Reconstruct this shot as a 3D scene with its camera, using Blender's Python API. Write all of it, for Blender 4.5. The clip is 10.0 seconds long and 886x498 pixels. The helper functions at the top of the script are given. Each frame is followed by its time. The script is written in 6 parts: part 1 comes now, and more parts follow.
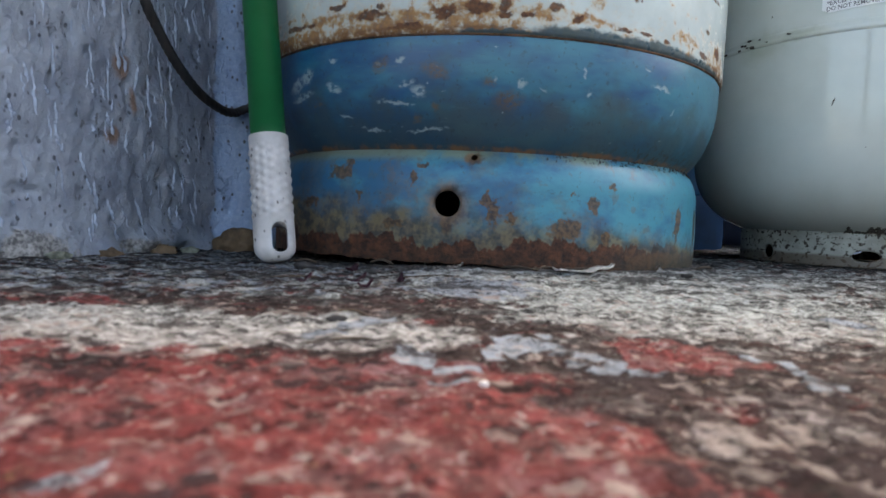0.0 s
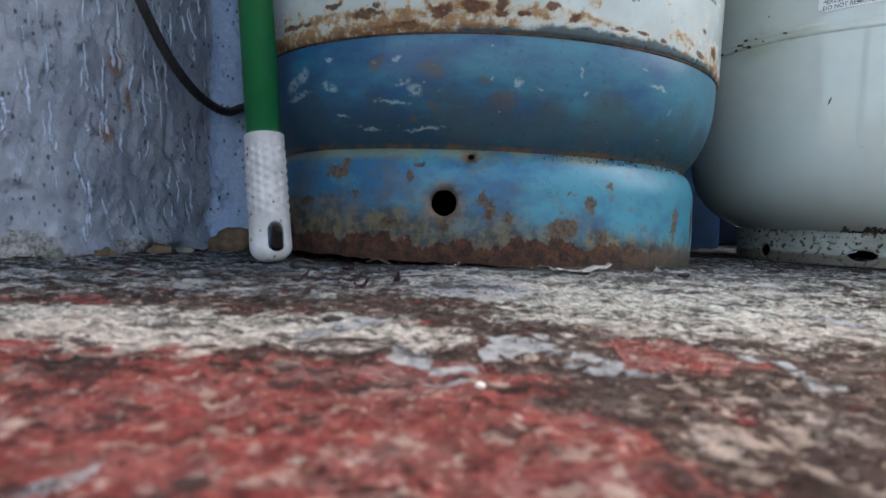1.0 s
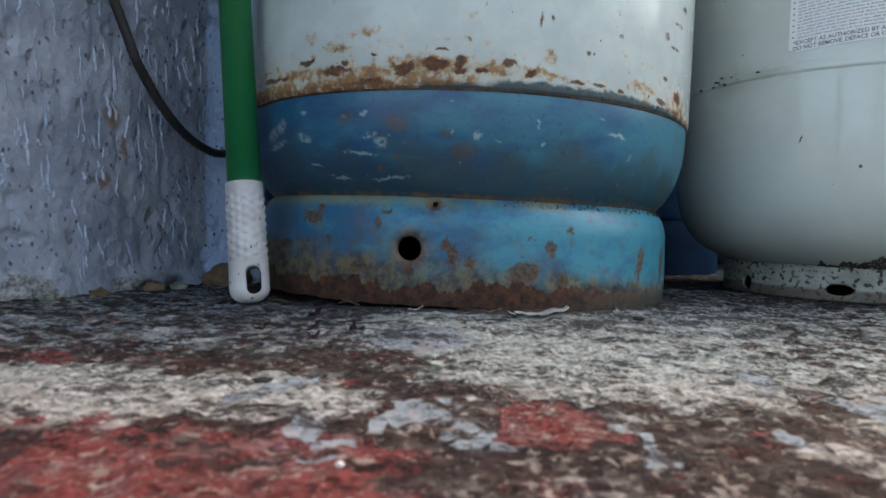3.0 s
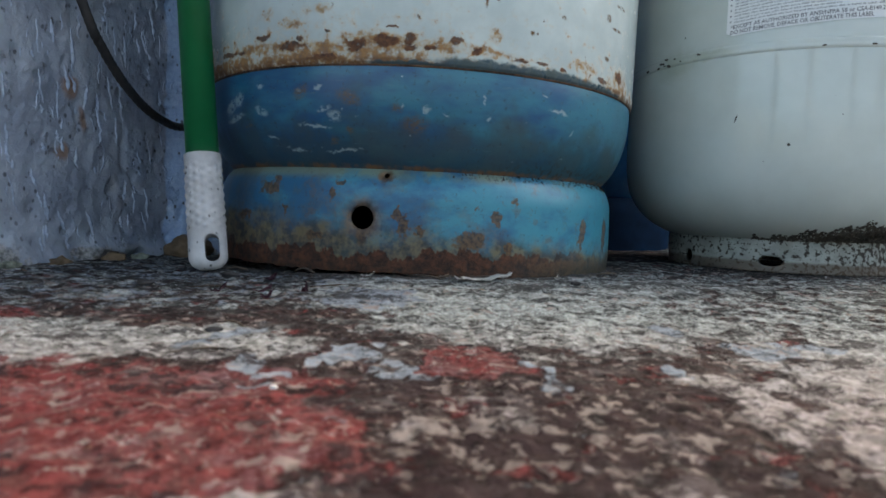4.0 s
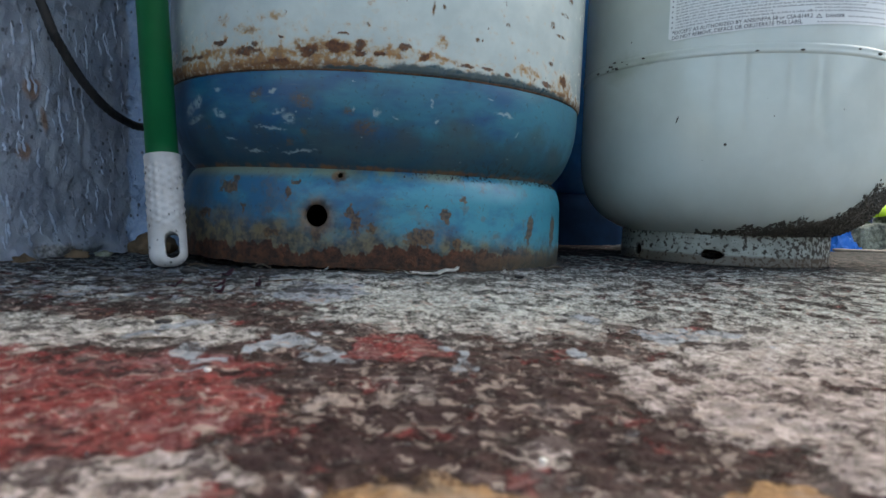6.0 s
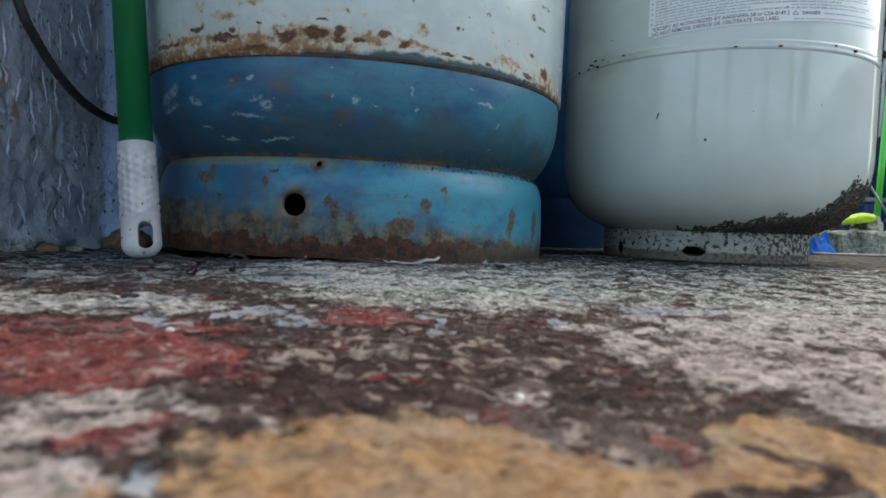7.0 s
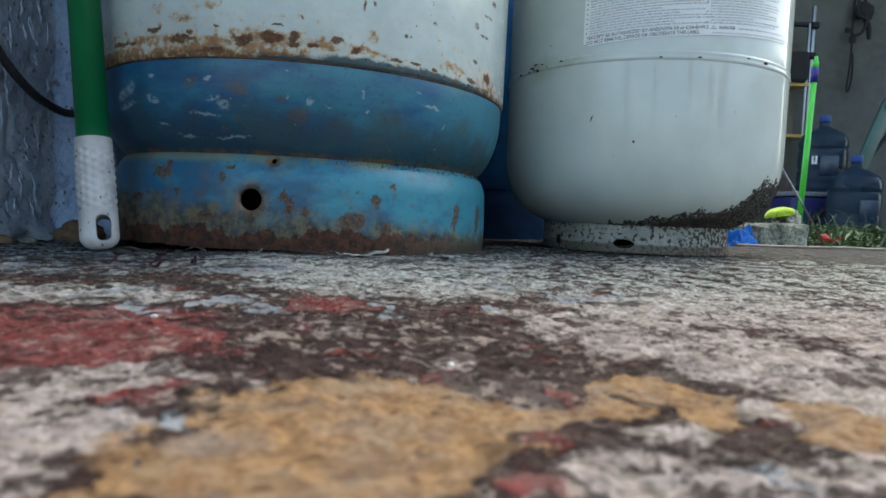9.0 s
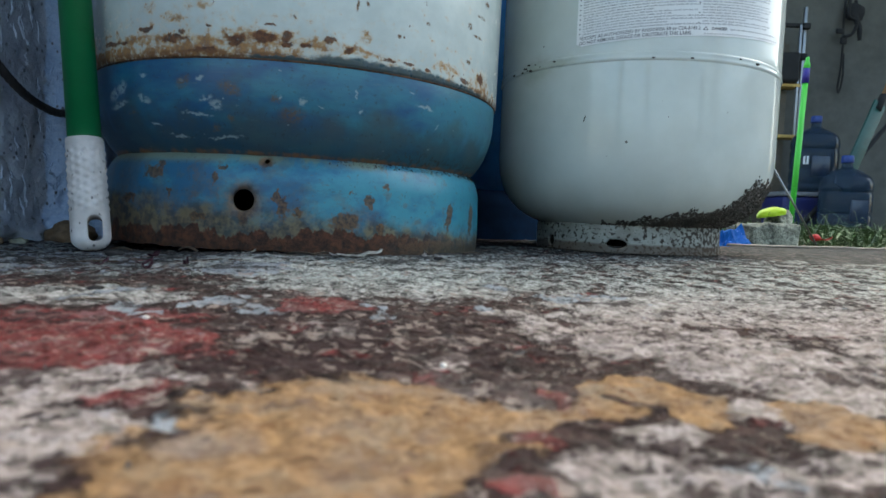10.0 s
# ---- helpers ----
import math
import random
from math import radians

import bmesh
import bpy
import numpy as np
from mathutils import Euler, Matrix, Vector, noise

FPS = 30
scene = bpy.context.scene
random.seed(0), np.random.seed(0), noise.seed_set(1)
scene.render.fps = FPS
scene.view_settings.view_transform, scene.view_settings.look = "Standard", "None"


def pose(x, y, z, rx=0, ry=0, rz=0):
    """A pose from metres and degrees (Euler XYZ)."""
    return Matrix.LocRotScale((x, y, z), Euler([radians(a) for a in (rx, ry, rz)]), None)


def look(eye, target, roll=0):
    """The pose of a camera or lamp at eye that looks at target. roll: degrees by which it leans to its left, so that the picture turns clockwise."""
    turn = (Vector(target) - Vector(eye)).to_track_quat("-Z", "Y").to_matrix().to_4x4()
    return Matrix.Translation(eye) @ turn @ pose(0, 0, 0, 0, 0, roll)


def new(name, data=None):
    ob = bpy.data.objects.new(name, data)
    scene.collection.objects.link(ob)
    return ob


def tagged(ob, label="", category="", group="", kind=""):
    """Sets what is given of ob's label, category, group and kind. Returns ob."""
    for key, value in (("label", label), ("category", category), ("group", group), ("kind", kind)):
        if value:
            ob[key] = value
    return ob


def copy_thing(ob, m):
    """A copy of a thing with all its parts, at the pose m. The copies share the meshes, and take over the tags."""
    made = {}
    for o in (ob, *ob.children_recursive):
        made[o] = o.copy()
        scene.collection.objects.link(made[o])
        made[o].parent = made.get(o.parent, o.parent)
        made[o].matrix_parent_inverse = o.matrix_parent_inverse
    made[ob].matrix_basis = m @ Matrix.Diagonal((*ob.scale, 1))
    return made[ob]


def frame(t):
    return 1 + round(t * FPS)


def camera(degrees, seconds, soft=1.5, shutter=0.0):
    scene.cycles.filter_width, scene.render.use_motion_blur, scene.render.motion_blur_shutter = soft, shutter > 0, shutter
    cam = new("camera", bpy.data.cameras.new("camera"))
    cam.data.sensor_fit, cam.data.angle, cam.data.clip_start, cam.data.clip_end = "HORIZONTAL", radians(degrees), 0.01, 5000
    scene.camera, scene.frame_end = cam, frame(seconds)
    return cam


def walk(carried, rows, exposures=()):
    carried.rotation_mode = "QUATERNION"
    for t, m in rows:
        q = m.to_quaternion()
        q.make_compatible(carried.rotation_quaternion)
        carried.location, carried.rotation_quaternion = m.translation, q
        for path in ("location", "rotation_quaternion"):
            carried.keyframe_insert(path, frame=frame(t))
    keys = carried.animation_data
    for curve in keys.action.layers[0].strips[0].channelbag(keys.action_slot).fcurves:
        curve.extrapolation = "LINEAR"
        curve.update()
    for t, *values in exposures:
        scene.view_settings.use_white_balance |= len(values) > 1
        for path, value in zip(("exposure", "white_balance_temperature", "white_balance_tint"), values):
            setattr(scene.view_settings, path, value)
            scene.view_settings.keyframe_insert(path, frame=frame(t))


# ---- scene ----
# A low look along a weathered painted patio: two gas cylinders by a blue plastered wall, a yard beyond.

# ---------------------------------------------------------------- camera
cam = camera(70.87, 10.0)
cam.data.dof.use_dof = True
cam.data.dof.focus_distance = 0.75
cam.data.dof.aperture_fstop = 19.0

PATH = (
    # seconds, x, y, z, heading, pitch, lean
    (0.0, -0.016, 0.0189, 0.0361, -5.631, -2.942, 2.192),
    (0.5, -0.016, 0.0194, 0.0361, -5.804, -2.986, 2.2),
    (1.0, -0.0157, 0.0201, 0.0362, -5.916, -2.996, 2.168),
    (1.5, -0.0152, 0.0216, 0.0362, -5.987, -2.964, 2.171),
    (2.0, -0.0134, 0.0204, 0.0437, -6.013, -3.425, 2.22),
    (2.2, -0.0078, 0.0176, 0.0558, -5.272, -3.447, 2.216),
    (3.3, 0.0258, -0.0068, 0.0586, -3.49, -1.639, 1.836),
    (3.5, 0.0274, -0.0098, 0.0536, -4.444, -2.135, 2.021),
    (4.0, 0.0328, -0.025, 0.0515, -6.22, -3.558, 2.159),
    (4.5, 0.0377, -0.0351, 0.0507, -7.189, -3.879, 2.146),
    (5.0, 0.0411, -0.0408, 0.0517, -7.629, -1.578, 2.138),
    (5.5, 0.0467, -0.0455, 0.0529, -7.87, -2.781, 2.059),
    (5.7, 0.0477, -0.0505, 0.0582, -8.01, -4.3, 2.05),
    (6.8, 0.0548, -0.0452, 0.035, -9.2, -2.15, 1.98),
    (7.0, 0.0538, -0.0449, 0.0355, -9.611, -2.433, 2.021),
    (7.5, 0.0521, -0.0522, 0.036, -10.834, -2.645, 2.12),
    (8.0, 0.0487, -0.0727, 0.0392, -12.558, -3.291, 2.312),
    (8.5, 0.0482, -0.0778, 0.0398, -13.676, -3.332, 2.35),
    (9.0, 0.0482, -0.079, 0.0399, -14.307, -3.249, 2.368),
    (9.5, 0.0482, -0.079, 0.0398, -14.677, -3.203, 2.349),
    (10.0, 0.0485, -0.079, 0.04, -14.876, -3.213, 2.331),
)
EXPOSURES = ((0.0, 2.51, 7500.0, 8.0), (2.0, 2.46, 7450.0, 7.0), (3.5, 2.12, 7300.0, 4.0), (5.5, 2.08, 7200.0, 3.0), (7.0, 2.00, 7050.0, 2.0), (10.0, 2.08, 6850.0, -2.0))
SKY_STRENGTH, SUN_STRENGTH = 0.150, 0.26


def shot(x, y, z, yaw, pitch, roll):
    """A camera pose from its place, heading, pitch and lean."""
    eye = Vector((x, y, z))
    a, p = radians(yaw), radians(pitch)
    ahead = Vector((-math.sin(a) * math.cos(p), math.cos(a) * math.cos(p), math.sin(p)))
    return look(eye, eye + ahead, roll)


walk(cam, [(t, shot(*row)) for t, *row in PATH], exposures=EXPOSURES)

# ---------------------------------------------------------------- world and light
SUN_HEIGHT, SUN_TURN = 50.0, 55.0
world = bpy.data.worlds.new("overcast_sky")
scene.world = world
world.use_nodes = True
wt = world.node_tree
sky = wt.nodes.new("ShaderNodeTexSky")
sky.sky_type = "NISHITA"
sky.sun_disc = False
sky.sun_elevation = radians(SUN_HEIGHT)
sky.sun_rotation = radians(SUN_TURN)
sky.air_density, sky.dust_density, sky.ozone_density = 1.0, 4.0, 1.0
wt.nodes["Background"].inputs[1].default_value = SKY_STRENGTH
wt.links.new(sky.outputs[0], wt.nodes["Background"].inputs[0])

sun = new("sun", bpy.data.lights.new("sun", "SUN"))
sun.data.energy, sun.data.angle, sun.data.color = SUN_STRENGTH, radians(25), (1.0, 0.97, 0.93)
_e, _r = radians(SUN_HEIGHT), radians(SUN_TURN)
sun.matrix_world = look((math.sin(_r) * math.cos(_e) * 20, math.cos(_r) * math.cos(_e) * 20, math.sin(_e) * 20), (0, 0, 0))


# ---------------------------------------------------------------- node helpers
class Mat:
    """A small builder for node materials."""

    def __init__(self, name):
        self.m = bpy.data.materials.new(name)
        self.m.use_nodes = True
        self.t = self.m.node_tree
        self.bsdf = self.t.nodes["Principled BSDF"]
        self.tc = self.t.nodes.new("ShaderNodeTexCoord")
        self.ob = self.tc.outputs["Object"]

    def node(self, kind):
        return self.t.nodes.new(kind)

    def put(self, socket, value):
        if isinstance(value, bpy.types.NodeSocket):
            self.t.links.new(value, socket)
        elif value is not None:
            if isinstance(value, tuple) and len(value) == 3 and socket.type == "RGBA":
                value = (*value, 1.0)
            socket.default_value = value

    def math(self, op, a, b=None, clamp=False):
        n = self.node("ShaderNodeMath")
        n.operation, n.use_clamp = op, clamp
        self.put(n.inputs[0], a)
        self.put(n.inputs[1], b)
        return n.outputs[0]

    def vec(self, op, a, b=None):
        n = self.node("ShaderNodeVectorMath")
        n.operation = op
        self.put(n.inputs[0], a)
        self.put(n.inputs[1], b)
        return n.outputs["Value"] if op in ("LENGTH", "DISTANCE", "DOT_PRODUCT") else n.outputs[0]

    def noise(self, v, scale, detail=3.0, rough=0.55, warp=0.0, colour=False):
        n = self.node("ShaderNodeTexNoise")
        self.put(n.inputs["Vector"], v)
        n.inputs["Scale"].default_value = scale
        n.inputs["Detail"].default_value = detail
        n.inputs["Roughness"].default_value = rough
        n.inputs["Distortion"].default_value = warp
        return n.outputs["Color" if colour else "Fac"]

    def cells(self, v, scale, out="Distance", feature="F1"):
        n = self.node("ShaderNodeTexVoronoi")
        n.feature = feature
        self.put(n.inputs["Vector"], v)
        n.inputs["Scale"].default_value = scale
        return n.outputs[out]

    def step(self, x, lo, hi, smooth=True):
        n = self.node("ShaderNodeMapRange")
        n.interpolation_type = "SMOOTHSTEP" if smooth else "LINEAR"
        self.put(n.inputs["Value"], x)
        n.inputs["From Min"].default_value = lo
        n.inputs["From Max"].default_value = hi
        return n.outputs[0]

    def mix(self, f, a, b):
        n = self.node("ShaderNodeMix")
        n.data_type = "RGBA"
        self.put(n.inputs[0], f)
        self.put(n.inputs[6], a)
        self.put(n.inputs[7], b)
        return n.outputs[2]

    def blend(self, f, a, b):
        n = self.node("ShaderNodeMix")
        n.data_type = "FLOAT"
        self.put(n.inputs[0], f)
        self.put(n.inputs[2], a)
        self.put(n.inputs[3], b)
        return n.outputs[0]

    def stretch(self, v, scale, place=(0, 0, 0)):
        n = self.node("ShaderNodeMapping")
        self.put(n.inputs["Vector"], v)
        n.inputs["Scale"].default_value = scale
        n.inputs["Location"].default_value = place
        return n.outputs[0]

    def blot(self, v, x, y, rx, ry, turn=0.0, soft=0.35):
        """1 inside an ellipse round (x, y), falling to 0 at its rim."""
        n = self.node("ShaderNodeMapping")
        n.vector_type = "TEXTURE"
        self.put(n.inputs["Vector"], v)
        n.inputs["Location"].default_value = (x, y, 0)
        n.inputs["Rotation"].default_value = (0, 0, radians(turn))
        n.inputs["Scale"].default_value = (rx, ry, 1)
        return self.step(self.vec("LENGTH", n.outputs[0]), 1 + soft, 1 - soft)

    def blots(self, v, rows, soft=0.35):
        total = None
        for row in rows:
            b = self.blot(v, *row, soft=soft)
            total = b if total is None else self.math("MAXIMUM", total, b)
        return total

    def ragged(self, v, scale, amount, detail=4.0):
        """v pushed about by noise, with its third coordinate set to 0."""
        c = self.vec("SUBTRACT", self.noise(v, scale, detail, 0.65, colour=True), (0.5, 0.5, 0.5))
        return self.vec("MULTIPLY", self.vec("ADD", v, self.vec("MULTIPLY", c, (amount, amount, amount))), (1, 1, 0))

    def wrapped(self, radius):
        """Coordinates round an upright axis: metres round from the front, metres up."""
        s = self.node("ShaderNodeSeparateXYZ")
        self.put(s.inputs[0], self.ob)
        a = self.math("ARCTAN2", s.outputs[0], self.math("MULTIPLY", s.outputs[1], -1.0))
        c = self.node("ShaderNodeCombineXYZ")
        self.put(c.inputs[0], self.math("MULTIPLY", a, radius))
        self.put(c.inputs[1], s.outputs[2])
        return c.outputs[0], self.math("MULTIPLY", a, 180 / math.pi), s.outputs[2]

    def finish(self, colour, rough=0.6, bump=None, strength=0.3, depth=0.002, metal=0.0, spec=0.5, **more):
        self.put(self.bsdf.inputs["Base Color"], colour)
        self.put(self.bsdf.inputs["Roughness"], rough)
        self.put(self.bsdf.inputs["Metallic"], metal)
        self.put(self.bsdf.inputs["Specular IOR Level"], spec)
        for key, value in more.items():
            self.put(self.bsdf.inputs[key.replace("_", " ")], value)
        if bump is not None:
            n = self.node("ShaderNodeBump")
            n.inputs["Strength"].default_value = strength
            n.inputs["Distance"].default_value = depth
            self.put(n.inputs["Height"], bump)
            self.t.links.new(n.outputs[0], self.bsdf.inputs["Normal"])
        return self.m


def simple(name, colour, rough=0.5, grain=60.0, vary=0.25, metal=0.0, spec=0.5, bump=0.15, depth=0.001, **more):
    """A plain surface with a little variation at two scales."""
    m = Mat(name)
    a = m.noise(m.ob, grain, 4)
    b = m.noise(m.ob, grain / 7, 2)
    f = m.math("ADD", m.math("MULTIPLY", a, 0.5), m.math("MULTIPLY", b, 0.5))
    lo = tuple(c * (1 - vary) for c in colour)
    hi = tuple(min(1, c * (1 + vary)) for c in colour)
    return m.finish(m.mix(m.step(f, 0.3, 0.7), lo, hi), m.blend(a, rough * 0.85, min(1, rough * 1.15)), a, bump, depth, metal, spec, **more)


# ---------------------------------------------------------------- materials
# floor coats: where each lies on the slab, as ellipses (x, y, half-length, half-width, turn)
OCHRE_COAT = (
    (0.06, 0.046, 0.0292, 0.0221, -6), (0.054, 0.025, 0.0324, 0.02, -9), (0.049, 0.01, 0.0263, 0.011, -9), (0.087, 0.038, 0.0173, 0.0111, -10), (0.133, 0.049, 0.0135, 0.0150, -6), (0.133, 0.034, 0.0065, 0.0100, -7), (0.115, 0.037, 0.0100, 0.0065, -5), (0.155, 0.018, 0.0095, 0.0075, -8), (0.1600, 0.0280, 0.0120, 0.0085, -7), (0.1020, 0.0350, 0.0090, 0.0045, -7))
RED_COAT = (
    (-0.045, 0.122, 0.085, 0.056, 0), (-0.005, 0.118, 0.038, 0.036, 0), (-0.11, 0.19, 0.05, 0.02, 0), (-0.049, 0.124, 0.03, 0.0285, 0), (0.005, 0.115, 0.024, 0.0168, 0), (-0.072, 0.147, 0.018, 0.0195, 3), (-0.017, 0.161, 0.014, 0.011, 4), (0.066, 0.18, 0.017, 0.0136, 3), (-0.105, 0.193, 0.012, 0.0145, 5), (0.011, 0.112, 0.019, 0.0142, 0), (0.061, 0.173, 0.013, 0.0146, 4), (-0.037, 0.134, 0.021, 0.0197, 0), (0.122, 0.092, 0.002, 0.0171, 0), (0.02, 0.034, 0.0071, 0.0051, -8), (0.019, 0.013, 0.0071, 0.0027, -8), (0.023, 0.062, 0.0091, 0.0066, -6), (0.093, 0.021, 0.005, 0.007, 0), (0.107, 0.049, 0.0051, 0.0103, -11), (0.083, 0.005, 0.0082, 0.0038, -14))
RED_MORE_COAT = (
    (0.0693, 0.1898, 0.0165, 0.0205, 3), (-0.1261, 0.2471, 0.0190, 0.0259, 8), (0.0067, 0.1183, 0.0251, 0.0138, 0), (-0.0074, 0.1620, 0.0149, 0.0204, 1), (0.0001, 0.1081, 0.0273, 0.0092, 0))
RED_WHOLE = ((0.0067, 0.1183, 0.0251, 0.0138, 0), (0.004, 0.1081, 0.0300, 0.0100, 0), (-0.035, 0.128, 0.03, 0.026, 0), (-0.020, 0.104, 0.03, 0.008, 0))
CREAM_COAT = (
    (-0.072, 0.212, 0.075, 0.030, 5), (-0.018, 0.205, 0.030, 0.018, 5), (-0.115, 0.228, 0.04, 0.024, 6), (0.116, 0.28, 0.088, 0.0805, 8), (0.123, 0.362, 0.1453, 0.0828, 12), (0.181, 0.137, 0.025, 0.0462, 0), (0.215, 0.17, 0.028, 0.0405, 2), (0.146, 0.098, 0.014, 0.0182, 0), (0.142, 0.129, 0.014, 0.0164, 0), (0.093, 0.085, 0.011, 0.0083, 0), (0.066, 0.122, 0.01, 0.0086, 0), (0.044, 0.114, 0.005, 0.0075, 0), (0.062, 0.101, 0.008, 0.004, 0), (0.09, 0.076, 0.007, 0.0049, 0), (0.01, 0.076, 0.009, 0.0057, 0), (-0.006, 0.076, 0.007, 0.0054, 0), (0.027, 0.073, 0.007, 0.0045, 0))
CREAM_MORE_COAT = (
    (-0.004, 0.035, 0.03, 0.026, 0), (0.174, 0.072, 0.0241, 0.0359, -5), (0.179, 0.047, 0.0242, 0.023, -7), (0.261, 0.115, 0.0331, 0.0952, -3), (0.181, 0.092, 0.0371, 0.0357, -3), (0.268, 0.167, 0.07, 0.1098, -1), (0.006, 0.074, 0.0191, 0.0171, -6), (0.003, 0.045, 0.0051, 0.0117, -11), (0.016, 0.022, 0.0071, 0.007, -8), (0.11, 0.004, 0.019, 0.013, -5), (0.15, 0.003, 0.028, 0.01, 0))
CREAM_NEAR_COAT = (
    (0.15, 0.033, 0.01, 0.006, 0), (-0.02, 0.138, 0.011, 0.005, 0), (-0.024, 0.118, 0.003, 0.0045, 0), (-0.06, 0.154, 0.0051, 0.0068, 11), (0.045, 0.123, 0.007, 0.0092, 0), (0.066, 0.127, 0.012, 0.0139, 0), (0.058, 0.107, 0.005, 0.0092, 0), (0.061, 0.133, 0.011, 0.016, 0), (0.095, 0.042, 0.0061, 0.0059, -9), (0.094, 0.087, 0.01, 0.0084, -6), (0.143, 0.155, 0.017, 0.016, 0), (0.122, 0.022, 0.009, 0.005, -8))
BLUE_COAT = (
    (0.0259, 0.1937, 0.0105, 0.0163, 4), (0.0158, 0.1774, 0.0033, 0.0065, 3), (0.0402, 0.1757, 0.0070, 0.0068, 3), (0.0480, 0.1655, 0.0066, 0.0052, 2), (-0.0082, 0.1800, 0.0054, 0.0105, 3), (-0.0020, 0.1665, 0.0054, 0.0068, 2), (0.0042, 0.1483, 0.0056, 0.0056, 1), (0.0185, 0.1269, 0.0044, 0.0029, 0), (0.0905, 0.1690, 0.0040, 0.0150, 2), (0.0843, 0.1531, 0.0036, 0.0056, 1), (-0.0268, 0.2095, 0.0095, 0.0061, 5), (-0.0186, 0.2255, 0.0065, 0.0080, 5), (0.0324, 0.3075, 0.0270, 0.0270, 3), (0.1696, 0.2439, 0.0073, 0.0126, 5), (0.1870, 0.2006, 0.0194, 0.0109, 2), (0.2131, 0.2092, 0.0109, 0.0119, 2), (0.1312, 0.1752, 0.0039, 0.0110, 1))
BLUE_NEAR_COAT = (
    (0.1141, 0.0913, 0.0046, 0.0052, -1), (-0.0537, 0.1043, 0.0049, 0.0048, 0), (-0.0495, 0.1118, 0.0047, 0.0040, 0), (0.1265, 0.0055, 0.0068, 0.0053, -8), (0.0298, 0.0448, 0.0041, 0.0061, -6), (0.0458, 0.0247, 0.0043, 0.0035, -7), (-0.085, 0.415, 0.07, 0.030, 8))
BARE_COAT = (
    (0.065, 0.111, 0.042, 0.0281, -3), (0.129, 0.087, 0.016, 0.017, -4), (0.108, 0.023, 0.0071, 0.0063, -8), (0.094, 0.129, 0.033, 0.0215, 0), (0.066, 0.078, 0.023, 0.0067, -2), (0.034, 0.08, 0.006, 0.005, 0), (0.069, 0.147, 0.025, 0.0155, 0), (0.039, 0.103, 0.01, 0.0072, 0), (0.234, 0.106, 0.015, 0.0191, 0), (0.423, 0.526, 0.156, 0.0591, 13), (-0.016, 0.102, 0.005, 0.0025, 0))


